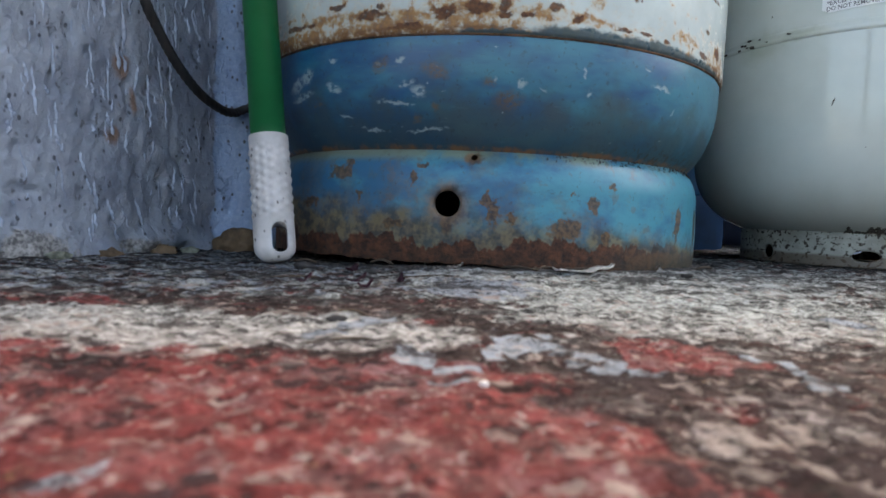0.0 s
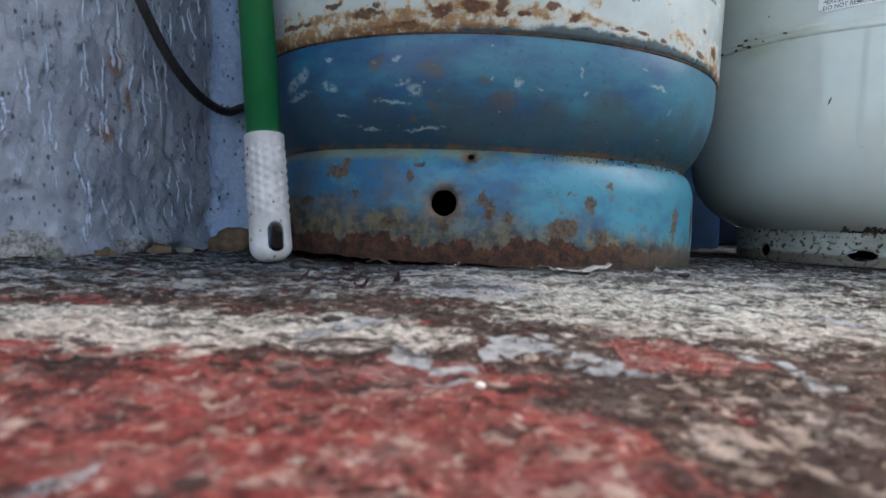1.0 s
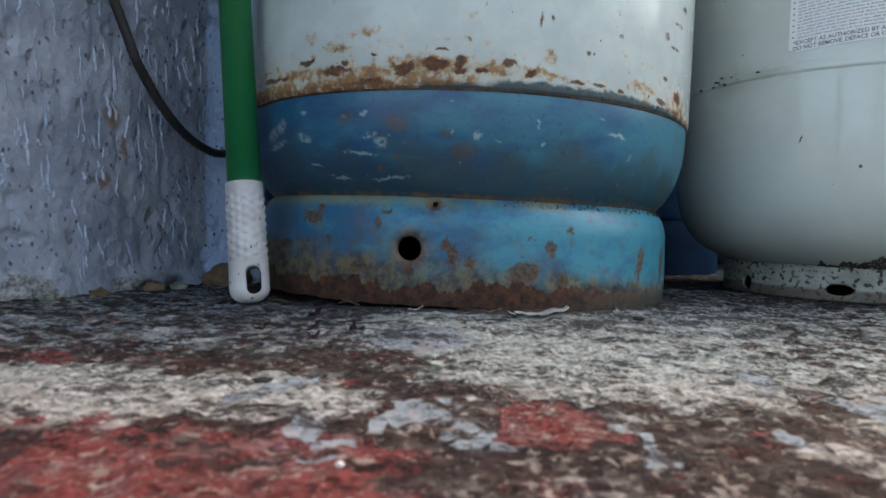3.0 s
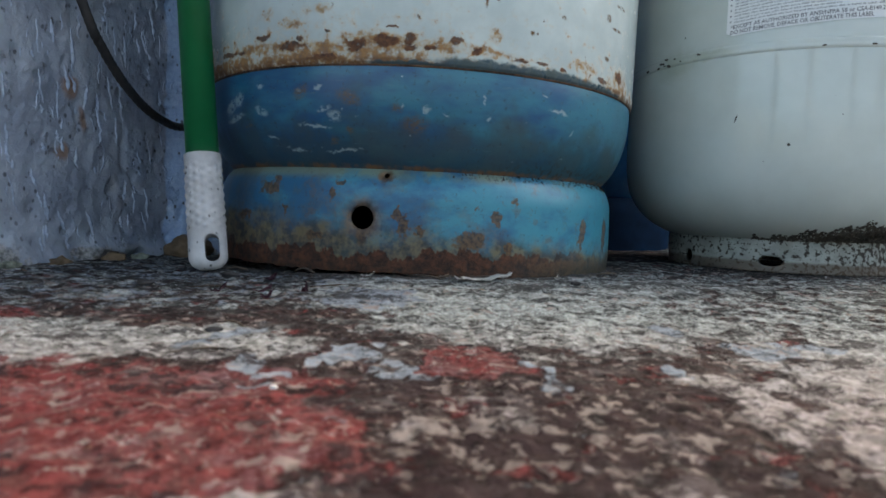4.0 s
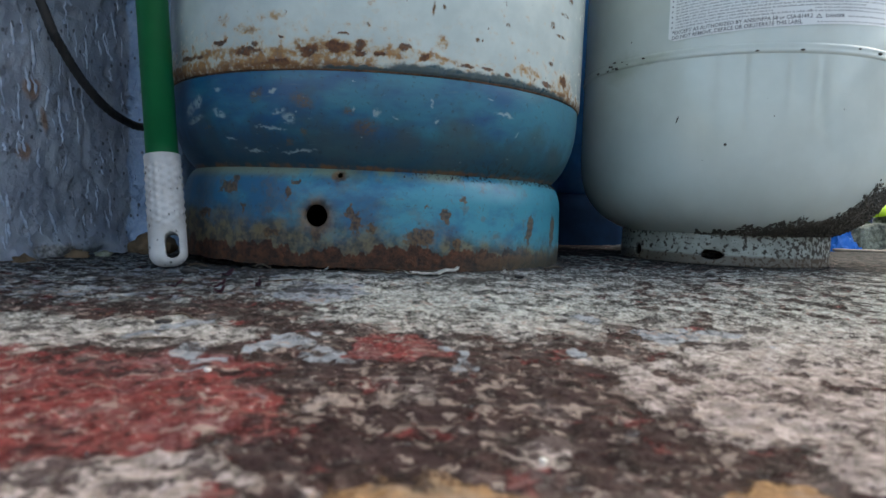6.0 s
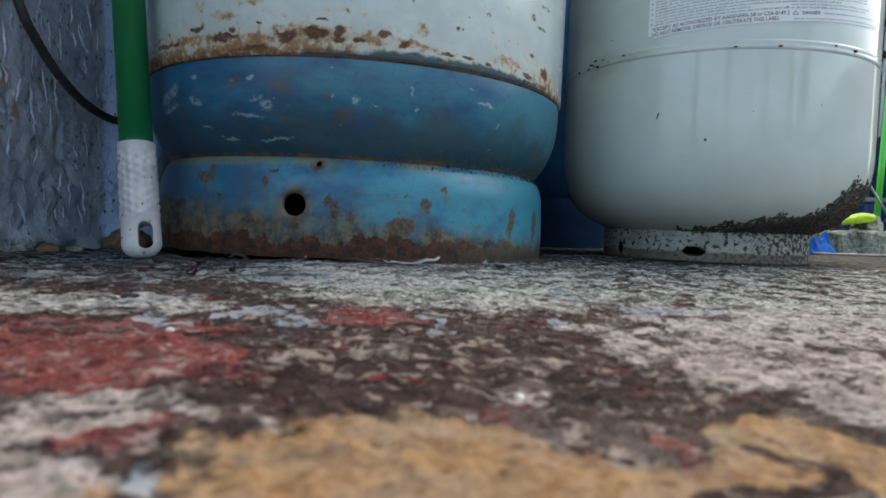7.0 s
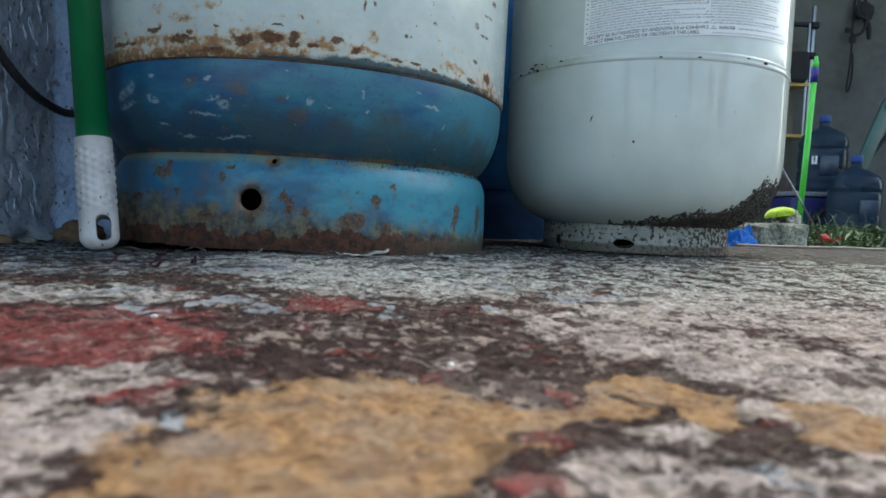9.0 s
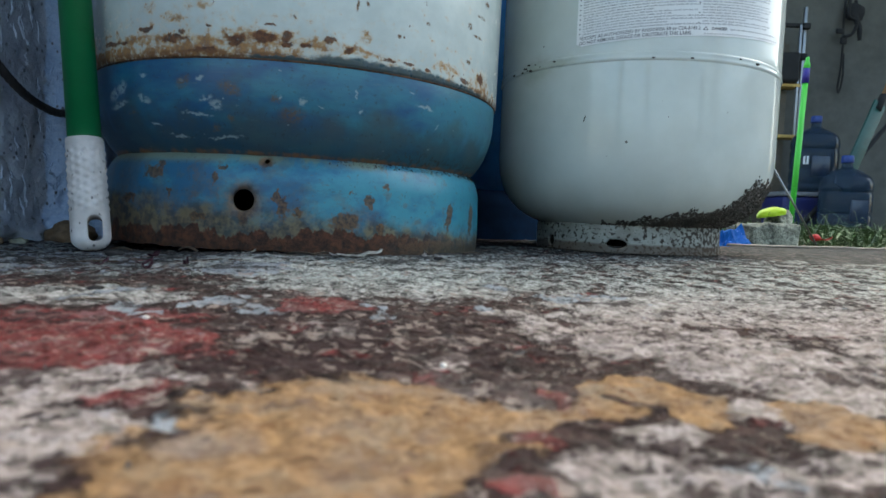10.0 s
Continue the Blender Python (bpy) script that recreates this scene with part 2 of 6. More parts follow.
def floor_paint():
    """Worn floor: red, cream and blue-grey coats flaked down to dark concrete, ochre where the newest coat survives."""
    m = Mat("worn_floor_paint")
    v = m.vec("MULTIPLY", m.ob, (1, 1, 0))
    at, at2 = m.node("ShaderNodeAttribute"), m.node("ShaderNodeAttribute")
    at.attribute_name, at2.attribute_name = "coats", "tints"
    sep, sep2 = m.node("ShaderNodeSeparateColor"), m.node("ShaderNodeSeparateColor")
    m.put(sep.inputs[0], at.outputs["Color"])
    m.put(sep2.inputs[0], at2.outputs["Color"])
    spots = (sep.outputs[0], sep.outputs[1], sep.outputs[2], at.outputs["Alpha"])
    n2 = m.noise(v, 150, 6, 0.70)
    n3 = m.noise(m.stretch(v, (1, 1, 1), (3, 1, 0)), 520, 4, 0.7)
    mid = m.math("ADD", m.math("MULTIPLY", n2, 0.55), m.math("MULTIPLY", n3, 0.45))
    tone = m.step(mid, 0.42, 0.58)
    col = m.mix(m.step(n2, 0.42, 0.62), (0.012, 0.007, 0.007), (0.056, 0.031, 0.030))
    pale = m.mix(sep2.outputs[0], (0.41, 0.355, 0.36), (0.42, 0.455, 0.455))
    # each coat: least cover, scale and reach of its flaking, dark and pale shade
    rows = ((0.25, 46, 0.36, (0.075, 0.014, 0.014), m.mix(m.step(m.noise(m.stretch(v, (1, 1, 1), (2, 8, 0)), 45, 5, 0.62), 0.52, 0.64), (0.180, 0.041, 0.041), (0.165, 0.084, 0.092))),
            (0.10, 62, 0.32, m.mix(sep2.outputs[0], (0.15, 0.132, 0.122), (0.125, 0.135, 0.135)), pale),
            (0.10, 95, 0.40, (0.16, 0.185, 0.225), (0.255, 0.29, 0.34)),
            (0.00, 60, 0.32, (0.180, 0.106, 0.055), m.mix(m.step(m.noise(v, 55, 4, 0.6), 0.42, 0.62), (0.300, 0.183, 0.094), (0.265, 0.185, 0.128))))
    paint = None
    for k, (least, size, reach, dark, light) in enumerate(rows):
        wear = m.noise(m.stretch(v, (1, 1, 1), (k * 1.7 + 0.3, k * 0.9, 0)), size, 9, 0.70)
        cover = m.math("MULTIPLY", m.math("SUBTRACT", m.math("MAXIMUM", spots[k], least), 0.5), reach)
        lack = m.step(m.math("ADD", wear, cover), 0.468, 0.532)
        col = m.mix(lack, col, m.mix(tone, dark, light))
        paint = lack if paint is None else m.math("MAXIMUM", paint, lack)
    ochre = m.step(spots[3], 0.3, 0.7)
    veil = m.math("MULTIPLY", m.step(m.noise(m.stretch(v, (1, 1, 1), (4, 9, 0)), 70, 6, 0.68), 0.50, 0.66), ochre)
    col = m.mix(m.math("MULTIPLY", veil, 0.55), col, m.mix(n3, (0.15, 0.125, 0.105), (0.31, 0.255, 0.20)))
    holes = m.math("MULTIPLY", m.step(m.cells(m.stretch(v, (0.6, 1, 1), (2, 2, 0)), 190), 0.24, 0.12), ochre)
    col = m.mix(m.math("MULTIPLY", holes, 0.75), col, (0.085, 0.045, 0.022))
    burnt = m.math("MULTIPLY", m.step(m.noise(m.stretch(v, (1, 1, 1), (9, 4, 0)), 120, 5, 0.65), 0.57, 0.66), ochre)
    col = m.mix(m.math("MULTIPLY", burnt, 0.55), col, (0.150, 0.066, 0.028))
    # trodden dirt, pale dust and a salt of tiny crumbs over all coats
    dirt = m.noise(m.stretch(v, (1, 1, 1), (1, 6, 0)), 95, 8, 0.72)
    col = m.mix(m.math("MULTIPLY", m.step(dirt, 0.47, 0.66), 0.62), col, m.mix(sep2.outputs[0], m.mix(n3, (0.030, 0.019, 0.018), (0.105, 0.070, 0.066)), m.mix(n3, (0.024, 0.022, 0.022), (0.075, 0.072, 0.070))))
    dust = m.noise(m.stretch(v, (1, 1, 1), (6, 1, 0)), 42, 8, 0.72)
    col = m.mix(m.math("MULTIPLY", m.step(dust, 0.50, 0.66), m.blend(at2.outputs["Alpha"], 0.38, 0.12)), col, m.mix(sep2.outputs[0], m.mix(n3, (0.14, 0.115, 0.118), (0.30, 0.265, 0.27)), m.mix(n3, (0.13, 0.145, 0.145), (0.29, 0.32, 0.325))))
    salt = m.math("MULTIPLY", m.step(m.noise(m.stretch(v, (1, 1, 1), (8, 8, 0)), 380, 5, 0.72), 0.575, 0.66), m.step(ochre, 1.0, 0.2))
    col = m.mix(m.math("MULTIPLY", salt, 0.6), col, (0.34, 0.315, 0.305))
    # black mould, denser at the shaded feet, then crumbs of pale undercoat, in drifts
    drift = m.noise(m.stretch(v, (1, 1, 1), (7, 2, 0)), 30, 3, 0.55)
    mould_and_shade = m.blend(0.45, m.noise(m.stretch(v, (1, 1, 1), (5, 5, 0)), 210, 7, 0.76), m.noise(m.stretch(v, (0.7, 1, 1), (8, 5, 0)), 62, 6, 0.72))
    mould_and_shade = m.math("ADD", mould_and_shade, m.math("MULTIPLY", m.math("ADD", sep2.outputs[1], m.math("SUBTRACT", 0.5, drift)), 0.30))
    mould_and_shade = m.math("MULTIPLY", m.step(mould_and_shade, 0.525, 0.560), m.step(spots[3], 1.0, 0.3))
    col = m.mix(m.math("MULTIPLY", mould_and_shade, 0.85), col, m.mix(sep2.outputs[0], (0.028, 0.015, 0.017), (0.021, 0.020, 0.021)))
    fleck = m.math("MULTIPLY", m.step(m.math("ADD", m.noise(m.stretch(v, (1, 1, 1), (7, 2, 0)), 140, 5, 0.66), m.math("ADD", m.math("MULTIPLY", drift, 0.35), m.math("MULTIPLY", sep2.outputs[2], 0.05))), 0.765, 0.80), m.step(spots[3], 0.95, 0.4))
    col = m.mix(m.math("MULTIPLY", fleck, m.blend(at2.outputs["Alpha"], 0.8, 0.55)), col, (0.26, 0.215, 0.20))
    pit = m.math("MULTIPLY", m.step(m.cells(v, 230), 0.26, 0.14), m.step(n2, 0.50, 0.58))
    col = m.mix(m.math("MULTIPLY", pit, 0.7), col, (0.045, 0.026, 0.02))
    height = m.math("ADD", m.math("MULTIPLY", paint, 0.6), m.math("ADD", m.math("MULTIPLY", n3, 0.25), m.math("MULTIPLY", n2, 0.4)))
    height = m.math("SUBTRACT", height, m.math("MULTIPLY", m.math("MAXIMUM", mould_and_shade, pit), 0.35))
    return m.finish(col, m.blend(n2, 0.75, 0.95), height, 0.9, 0.0026, spec=0.15)


def wall_paint():
    """Thick lavender-blue masonry paint on rough trowelled plaster."""
    m = Mat("blue_plaster_paint")
    v = m.ob
    grit = m.noise(v, 260, 5, 0.7)
    col = m.mix(m.step(m.noise(v, 14, 4), 0.35, 0.65), (0.205, 0.236, 0.298), (0.33, 0.365, 0.425))
    runs = m.step(m.noise(m.stretch(v, (1, 1, 0.4), (2, 0, 0)), 120, 5, 0.6, 0.6), 0.60, 0.72)
    # runs are paled: light caught on the ridges is put into the colour
    col = m.mix(m.math("MULTIPLY", runs, 0.30), col, (0.50, 0.56, 0.68))
    col = m.mix(m.math("MULTIPLY", m.step(grit, 0.52, 0.8), 0.40), col, (0.46, 0.53, 0.68))
    speck = m.math("MULTIPLY", m.step(m.cells(m.stretch(v, (1, 1, 0.7)), 170), 0.27, 0.15), m.step(m.noise(v, 45, 3), 0.47, 0.56))
    col = m.mix(m.math("MULTIPLY", speck, 0.85), col, (0.045, 0.05, 0.065))
    chip = m.step(m.noise(m.stretch(v, (1, 1, 0.6), (4, 4, 4)), 75, 6, 0.7), 0.61, 0.65)
    col = m.mix(m.math("MULTIPLY", chip, 0.7), col, (0.12, 0.125, 0.15))
    at = m.node("ShaderNodeAttribute")
    at.attribute_name = "stains"
    sep = m.node("ShaderNodeSeparateColor")
    m.put(sep.inputs[0], at.outputs["Color"])
    col = m.mix(m.math("MULTIPLY", m.step(m.math("ADD", sep.outputs[0], m.math("MULTIPLY", grit, 0.8)), 0.65, 1.35), 0.8), col, (0.22, 0.11, 0.05))
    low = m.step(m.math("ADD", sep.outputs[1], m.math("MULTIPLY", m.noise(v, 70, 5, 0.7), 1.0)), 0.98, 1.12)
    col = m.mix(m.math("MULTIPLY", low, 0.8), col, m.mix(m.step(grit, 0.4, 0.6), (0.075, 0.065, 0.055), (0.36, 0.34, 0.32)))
    # light on the strip past the fold is painted as paler blue
    lit_strip = m.math("MULTIPLY", m.step(m.math("ADD", sep.outputs[2], m.math("MULTIPLY", m.math("SUBTRACT", m.noise(v, 40, 4, 0.6), 0.5), 0.5)), 0.35, 0.75), m.math("SUBTRACT", 1.0, m.math("MAXIMUM", speck, low)))
    col = m.mix(m.math("MULTIPLY", lit_strip, 0.5), col, m.mix(m.step(grit, 0.35, 0.65), (0.25, 0.41, 0.70), (0.37, 0.53, 0.78)))
    height = m.math("ADD", m.math("MULTIPLY", runs, 0.45), m.math("MULTIPLY", grit, 0.55))
    height = m.math("SUBTRACT", height, m.math("MULTIPLY", chip, 0.5))
    return m.finish(col, m.blend(grit, 0.24, 0.46), height, 1.0, 0.0026, spec=0.5)


# rust and chips on the blue and white cylinder: metres round from its front, height, half-width, half-height, turn
RUST_SPOTS = (
    (-0.1771, 0.1585, 0.0140, 0.0023, 0), (-0.1597, 0.1569, 0.0073, 0.0017, 0), (-0.1059, 0.1568, 0.0116, 0.0030, 0), (-0.0824, 0.1496, 0.0118, 0.0022, 0), (-0.0587, 0.1572, 0.0082, 0.0042, 0), (-0.0387, 0.1591, 0.0084, 0.0042, 0), (-0.0231, 0.1609, 0.0037, 0.0047, 0), (-0.0215, 0.1549, 0.0052, 0.0021, 0), (0.0073, 0.1613, 0.0048, 0.0024, 0), (-0.0097, 0.1554, 0.0053, 0.0016, 0), (0.0641, 0.1728, 0.0013, 0.0011, 0))
RUST_SPOTS_TWO = (
    (0.1325, 0.1524, 0.0068, 0.0028, 0), (0.1588, 0.1594, 0.0063, 0.0044, 0), (0.0702, 0.1541, 0.0048, 0.0014, 0), (0.0885, 0.1525, 0.0031, 0.0014, 0), (0.0212, 0.1563, 0.0050, 0.0019, 0), (-0.1331, 0.1653, 0.0072, 0.0019, 0), (-0.0996, 0.1619, 0.0032, 0.0016, 0), (-0.0786, 0.1667, 0.0023, 0.0013, 0), (-0.0338, 0.1688, 0.0058, 0.0010, 0), (0.0522, 0.1539, 0.0062, 0.0014, 0))
STAIN_SPOTS = (
    (-0.1836, 0.1512, 0.0351, 0.0035, 0), (-0.1368, 0.1574, 0.0255, 0.0039, 0), (-0.0855, 0.1536, 0.0240, 0.0053, 0), (-0.0440, 0.1569, 0.0240, 0.0079, 0), (-0.0045, 0.1573, 0.0185, 0.0042, 0), (-0.1080, 0.1729, 0.0100, 0.0037, 0), (-0.0834, 0.1807, 0.0076, 0.0032, 0), (0.0335, 0.1675, 0.0040, 0.0049, 0), (0.1592, 0.1562, 0.0181, 0.0095, 0), (0.1069, 0.1580, 0.0179, 0.0041, 0), (0.0283, 0.1559, 0.0171, 0.0027, 0), (-0.1296, 0.1800, 0.0070, 0.0044, 0), (-0.0134, 0.1847, 0.0026, 0.0026, 0), (-0.1449, 0.1429, 0.0449, 0.0014, 0))
FLECK_SPOTS = (
    (0.0268, 0.1895, 0.0010, 0.0043, 0), (0.0339, 0.1913, 0.0011, 0.0020, 0), (0.1369, 0.1987, 0.0030, 0.0024, 0), (0.1368, 0.1690, 0.0036, 0.0018, 0), (0.1507, 0.1929, 0.0071, 0.0012, 0), (0.1668, 0.2250, 0.0044, 0.0025, 0), (0.0863, 0.1875, 0.0015, 0.0013, 0), (0.0608, 0.1728, 0.0018, 0.0016, 0), (0.1560, 0.2110, 0.0068, 0.0012, 0))
CHIP_SPOTS = (
    (-0.1623, 0.1253, 0.0060, 0.0040, 25), (-0.1752, 0.1207, 0.0090, 0.0035, 20), (-0.1705, 0.1129, 0.0120, 0.0020, 10), (-0.1364, 0.1333, 0.0038, 0.0014, 0), (-0.1358, 0.1160, 0.0062, 0.0024, -20), (-0.0804, 0.1161, 0.0050, 0.0019, 15), (-0.0728, 0.1118, 0.0043, 0.0034, 0), (-0.0881, 0.1052, 0.0117, 0.0008, -5), (-0.1291, 0.0982, 0.0048, 0.0008, -5), (-0.1069, 0.0896, 0.0095, 0.0008, -6), (-0.0684, 0.0896, 0.0129, 0.0010, 6), (-0.0843, 0.1297, 0.0030, 0.0016, 20), (-0.0998, 0.1285, 0.0014, 0.0014, 0))
CHIP_SPOTS_TWO = (
    (-0.0256, 0.1188, 0.0011, 0.0011, 0), (-0.0096, 0.1172, 0.0024, 0.0024, 20), (0.0287, 0.1258, 0.0011, 0.0028, 15), (0.0327, 0.1157, 0.0014, 0.0027, 0), (0.0881, 0.1238, 0.0078, 0.0013, -5), (0.0744, 0.1329, 0.0021, 0.0009, 0), (0.0040, 0.1143, 0.0022, 0.0008, -20), (0.1035, 0.1103, 0.0009, 0.0024, -15))
FOOT_SPOTS = (
    (-0.1283, 0.0625, 0.0110, 0.0040, 0), (-0.1223, 0.0682, 0.0032, 0.0029, 0), (-0.1112, 0.0475, 0.0030, 0.0040, 0), (-0.0671, 0.0678, 0.0029, 0.0019, 0), (-0.0727, 0.0593, 0.0034, 0.0033, 20), (-0.0214, 0.0404, 0.0040, 0.0085, -10), (-0.0257, 0.0472, 0.0025, 0.0050, 0), (0.0441, 0.0470, 0.0028, 0.0058, 0), (0.0574, 0.0606, 0.0034, 0.0023, 0), (0.0251, 0.0317, 0.0100, 0.0070, 0), (0.1285, 0.0382, 0.0040, 0.0112, -15), (0.1745, 0.0371, 0.0060, 0.0143, -8), (0.0531, 0.0258, 0.0036, 0.0065, 0), (0.0300, 0.0541, 0.0016, 0.0016, 0), (-0.1582, 0.0430, 0.0080, 0.0038, 0), (-0.0104, 0.0381, 0.0034, 0.0032, 0), (-0.0842, 0.0309, 0.0060, 0.0028, 0))


def tank_white():
    m = Mat("rusted_white_enamel")
    uv, turn, up = m.wrapped(0.190)
    n1 = m.noise(uv, 35, 5, 0.6)
    n2 = m.noise(uv, 130, 5, 0.65)
    n3 = m.noise(uv, 70, 6, 0.66)
    n4 = m.noise(m.stretch(uv, (1, 1, 1), (3, 6, 0)), 240, 5, 0.7)
    col = m.mix(m.step(n1, 0.3, 0.7), (0.50, 0.57, 0.555), (0.60, 0.665, 0.64))
    rag = m.ragged(uv, 90, 0.010, 5)
    stains = m.blots(rag, STAIN_SPOTS, soft=0.55)
    deeps = m.math("MAXIMUM", m.blots(rag, RUST_SPOTS, soft=0.5), m.blots(rag, RUST_SPOTS_TWO, soft=0.5))
    fuzz = m.math("ADD", m.math("MULTIPLY", n2, 0.45), m.math("MULTIPLY", n3, 0.55))
    grain = m.math("ADD", m.math("MULTIPLY", n4, 0.5), m.math("MULTIPLY", n2, 0.5))
    # rust crowds above the seam and thins out upwards, most on one side
    low = m.step(up, 0.196, 0.146)
    hem = m.step(m.math("SUBTRACT", up, m.math("MULTIPLY", m.math("SUBTRACT", n3, 0.5), 0.016)), 0.1540, 0.1475)
    left = m.step(turn, 25, -25)
    crowd = m.math("MULTIPLY", low, m.math("ADD", m.math("MULTIPLY", left, 0.6), 0.4))
    amount = m.math("ADD", m.math("MULTIPLY", fuzz, 0.7), m.math("MULTIPLY", grain, 0.3))
    amount = m.math("ADD", amount, m.math("ADD", m.math("MULTIPLY", stains, 0.13), m.math("MULTIPLY", crowd, 0.135)))
    amount = m.math("ADD", amount, m.math("ADD", m.math("MULTIPLY", hem, 0.10), m.math("MULTIPLY", deeps, 0.10)))
    tan = m.math("MULTIPLY", m.step(amount, 0.53, 0.74), m.blend(m.step(n4, 0.34, 0.56), 0.35, 1.0))
    col = m.mix(m.math("MULTIPLY", tan, 0.90), col, m.mix(m.step(n4, 0.36, 0.64), (0.33, 0.185, 0.060), (0.56, 0.42, 0.235)))
    rusty = m.step(m.math("ADD", amount, m.math("MULTIPLY", m.math("SUBTRACT", grain, 0.5), 0.85)), 0.64, 0.82)
    col = m.mix(m.math("MULTIPLY", rusty, 0.86), col, m.mix(m.step(n4, 0.35, 0.65), (0.15, 0.058, 0.017), (0.35, 0.165, 0.050)))
    deep = m.step(m.math("ADD", m.math("ADD", m.math("MULTIPLY", fuzz, 0.6), m.math("MULTIPLY", grain, 0.4)), m.math("MULTIPLY", deeps, 0.27)), 0.62, 0.74)
    col = m.mix(m.math("MULTIPLY", deep, 0.85), col, m.mix(m.step(n4, 0.36, 0.62), (0.040, 0.017, 0.012), (0.135, 0.048, 0.020)))
    line = m.math("MULTIPLY", m.step(m.math("SUBTRACT", up, m.math("MULTIPLY", n1, 0.004)), 0.1480, 0.1460), m.step(n2, 0.35, 0.55))
    col = m.mix(m.math("MULTIPLY", line, 0.8), col, (0.16, 0.075, 0.030))
    flecks = m.math("MULTIPLY", m.blots(m.ragged(uv, 160, 0.004, 4), FLECK_SPOTS, soft=0.5), m.step(n4, 0.38, 0.52))
    dots = m.math("MULTIPLY", m.step(m.noise(m.stretch(uv, (1, 0.6, 1), (2, 2, 0)), 150, 4, 0.6), 0.665, 0.70), m.step(n1, 0.47, 0.58))
    col = m.mix(m.math("MAXIMUM", flecks, dots), col, m.mix(n4, (0.07, 0.04, 0.025), (0.22, 0.12, 0.05)))
    # blue paint carried over the seam
    spill = m.blots(m.ragged(uv, 110, 0.009, 5), ((0.030, 0.1460, 0.036, 0.0058, 0), (0.078, 0.1455, 0.050, 0.0052, 0), (0.125, 0.1450, 0.04, 0.0036, 0), (-0.02, 0.1452, 0.03, 0.0022, 0)), soft=0.25)
    col = m.mix(m.math("MULTIPLY", spill, 0.92), col, m.mix(m.step(grain, 0.42, 0.60), (0.016, 0.055, 0.080), (0.050, 0.088, 0.092)))
    gap = m.math("MULTIPLY", m.math("MULTIPLY", spill, m.step(n4, 0.56, 0.62)), m.step(up, 0.151, 0.1535))
    col = m.mix(gap, col, (0.05, 0.022, 0.014))
    rough = m.blend(m.math("MAXIMUM", tan, deep), 0.16, 0.8)
    height = m.math("ADD", m.math("MULTIPLY", deep, m.math("ADD", n4, 0.3)), m.math("MULTIPLY", n1, 0.1))
    return m.finish(col, rough, height, 0.5, 0.0012, spec=0.5)


def tank_blue():
    m = Mat("scratched_blue_enamel")
    uv, turn, up = m.wrapped(0.188)
    n1 = m.noise(uv, 28, 4, 0.6)
    n2 = m.noise(uv, 120, 5, 0.65)
    n3 = m.noise(m.stretch(uv, (0.35, 1, 1)), 55, 4, 0.6)
    n4 = m.noise(m.stretch(uv, (0.7, 1, 1), (5, 1, 0)), 330, 5, 0.72)
    # paler to the right: the side light is put into the base blue
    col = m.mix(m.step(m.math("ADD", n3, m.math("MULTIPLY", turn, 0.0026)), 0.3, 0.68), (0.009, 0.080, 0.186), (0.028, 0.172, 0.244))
    # grime and the underside's shade, painted together as one darkening downwards
    grime_and_shade = m.math("MULTIPLY", m.step(m.math("ADD", n1, m.math("MULTIPLY", m.step(up, 0.128, 0.085), 0.42)), 0.50, 0.88), 0.72)
    col = m.mix(grime_and_shade, col, m.mix(m.step(n1, 0.35, 0.65), (0.012, 0.043, 0.066), (0.043, 0.060, 0.056)))
    # larger chips down to the primer
    rag = m.ragged(uv, 210, 0.0075, 6)
    chips = m.math("MAXIMUM", m.blots(rag, CHIP_SPOTS, soft=0.45), m.blots(rag, CHIP_SPOTS_TWO, soft=0.45))
    chips = m.math("MULTIPLY", chips, m.step(n4, 0.41, 0.53))
    small = m.step(m.noise(m.stretch(uv, (1, 1.3, 1), (9, 1, 0)), 170, 3, 0.6), 0.69, 0.73)
    chips = m.math("MAXIMUM", chips, m.math("MULTIPLY", small, m.step(n1, 0.45, 0.6)))
    scuff = m.step(m.noise(m.stretch(uv, (0.25, 1.6, 1), (1, 7, 0)), 150, 6, 0.7), 0.60, 0.70)
    col = m.mix(m.math("MULTIPLY", scuff, 0.35), col, (0.09, 0.17, 0.20))
    soot = m.step(m.noise(m.stretch(uv, (1, 1, 1), (6, 3, 0)), 240, 5, 0.7), 0.57, 0.66)
    col = m.mix(m.math("MULTIPLY", soot, 0.55), col, (0.018, 0.026, 0.03))
    col = m.mix(m.math("MULTIPLY", chips, 0.70), col, (0.36, 0.45, 0.46))
    dirt = m.blots(rag, ((-0.0624, 0.1233, 0.0078, 0.0043, -20), (-0.0617, 0.1024, 0.0028, 0.0018, 0), (-0.0743, 0.0954, 0.0035, 0.0024, 0), (-0.0982, 0.1277, 0.0052, 0.0038, 20), (-0.0296, 0.1172, 0.0037, 0.0027, 0), (-0.0172, 0.1073, 0.0080, 0.0054, 0), (-0.1537, 0.107, 0.005, 0.0014, 0)), soft=0.6)
    col = m.mix(m.math("MULTIPLY", m.math("MULTIPLY", dirt, m.step(n4, 0.36, 0.56)), 0.8), col, m.mix(n2, (0.055, 0.040, 0.026), (0.17, 0.105, 0.05)))
    beads = m.math("MULTIPLY", m.step(m.noise(uv, 230, 4, 0.65), 0.52, 0.59), m.math("MULTIPLY", m.step(up, 0.096, 0.082), m.step(turn, 5, 35)))
    col = m.mix(m.math("MULTIPLY", beads, 0.9), col, (0.030, 0.026, 0.02))
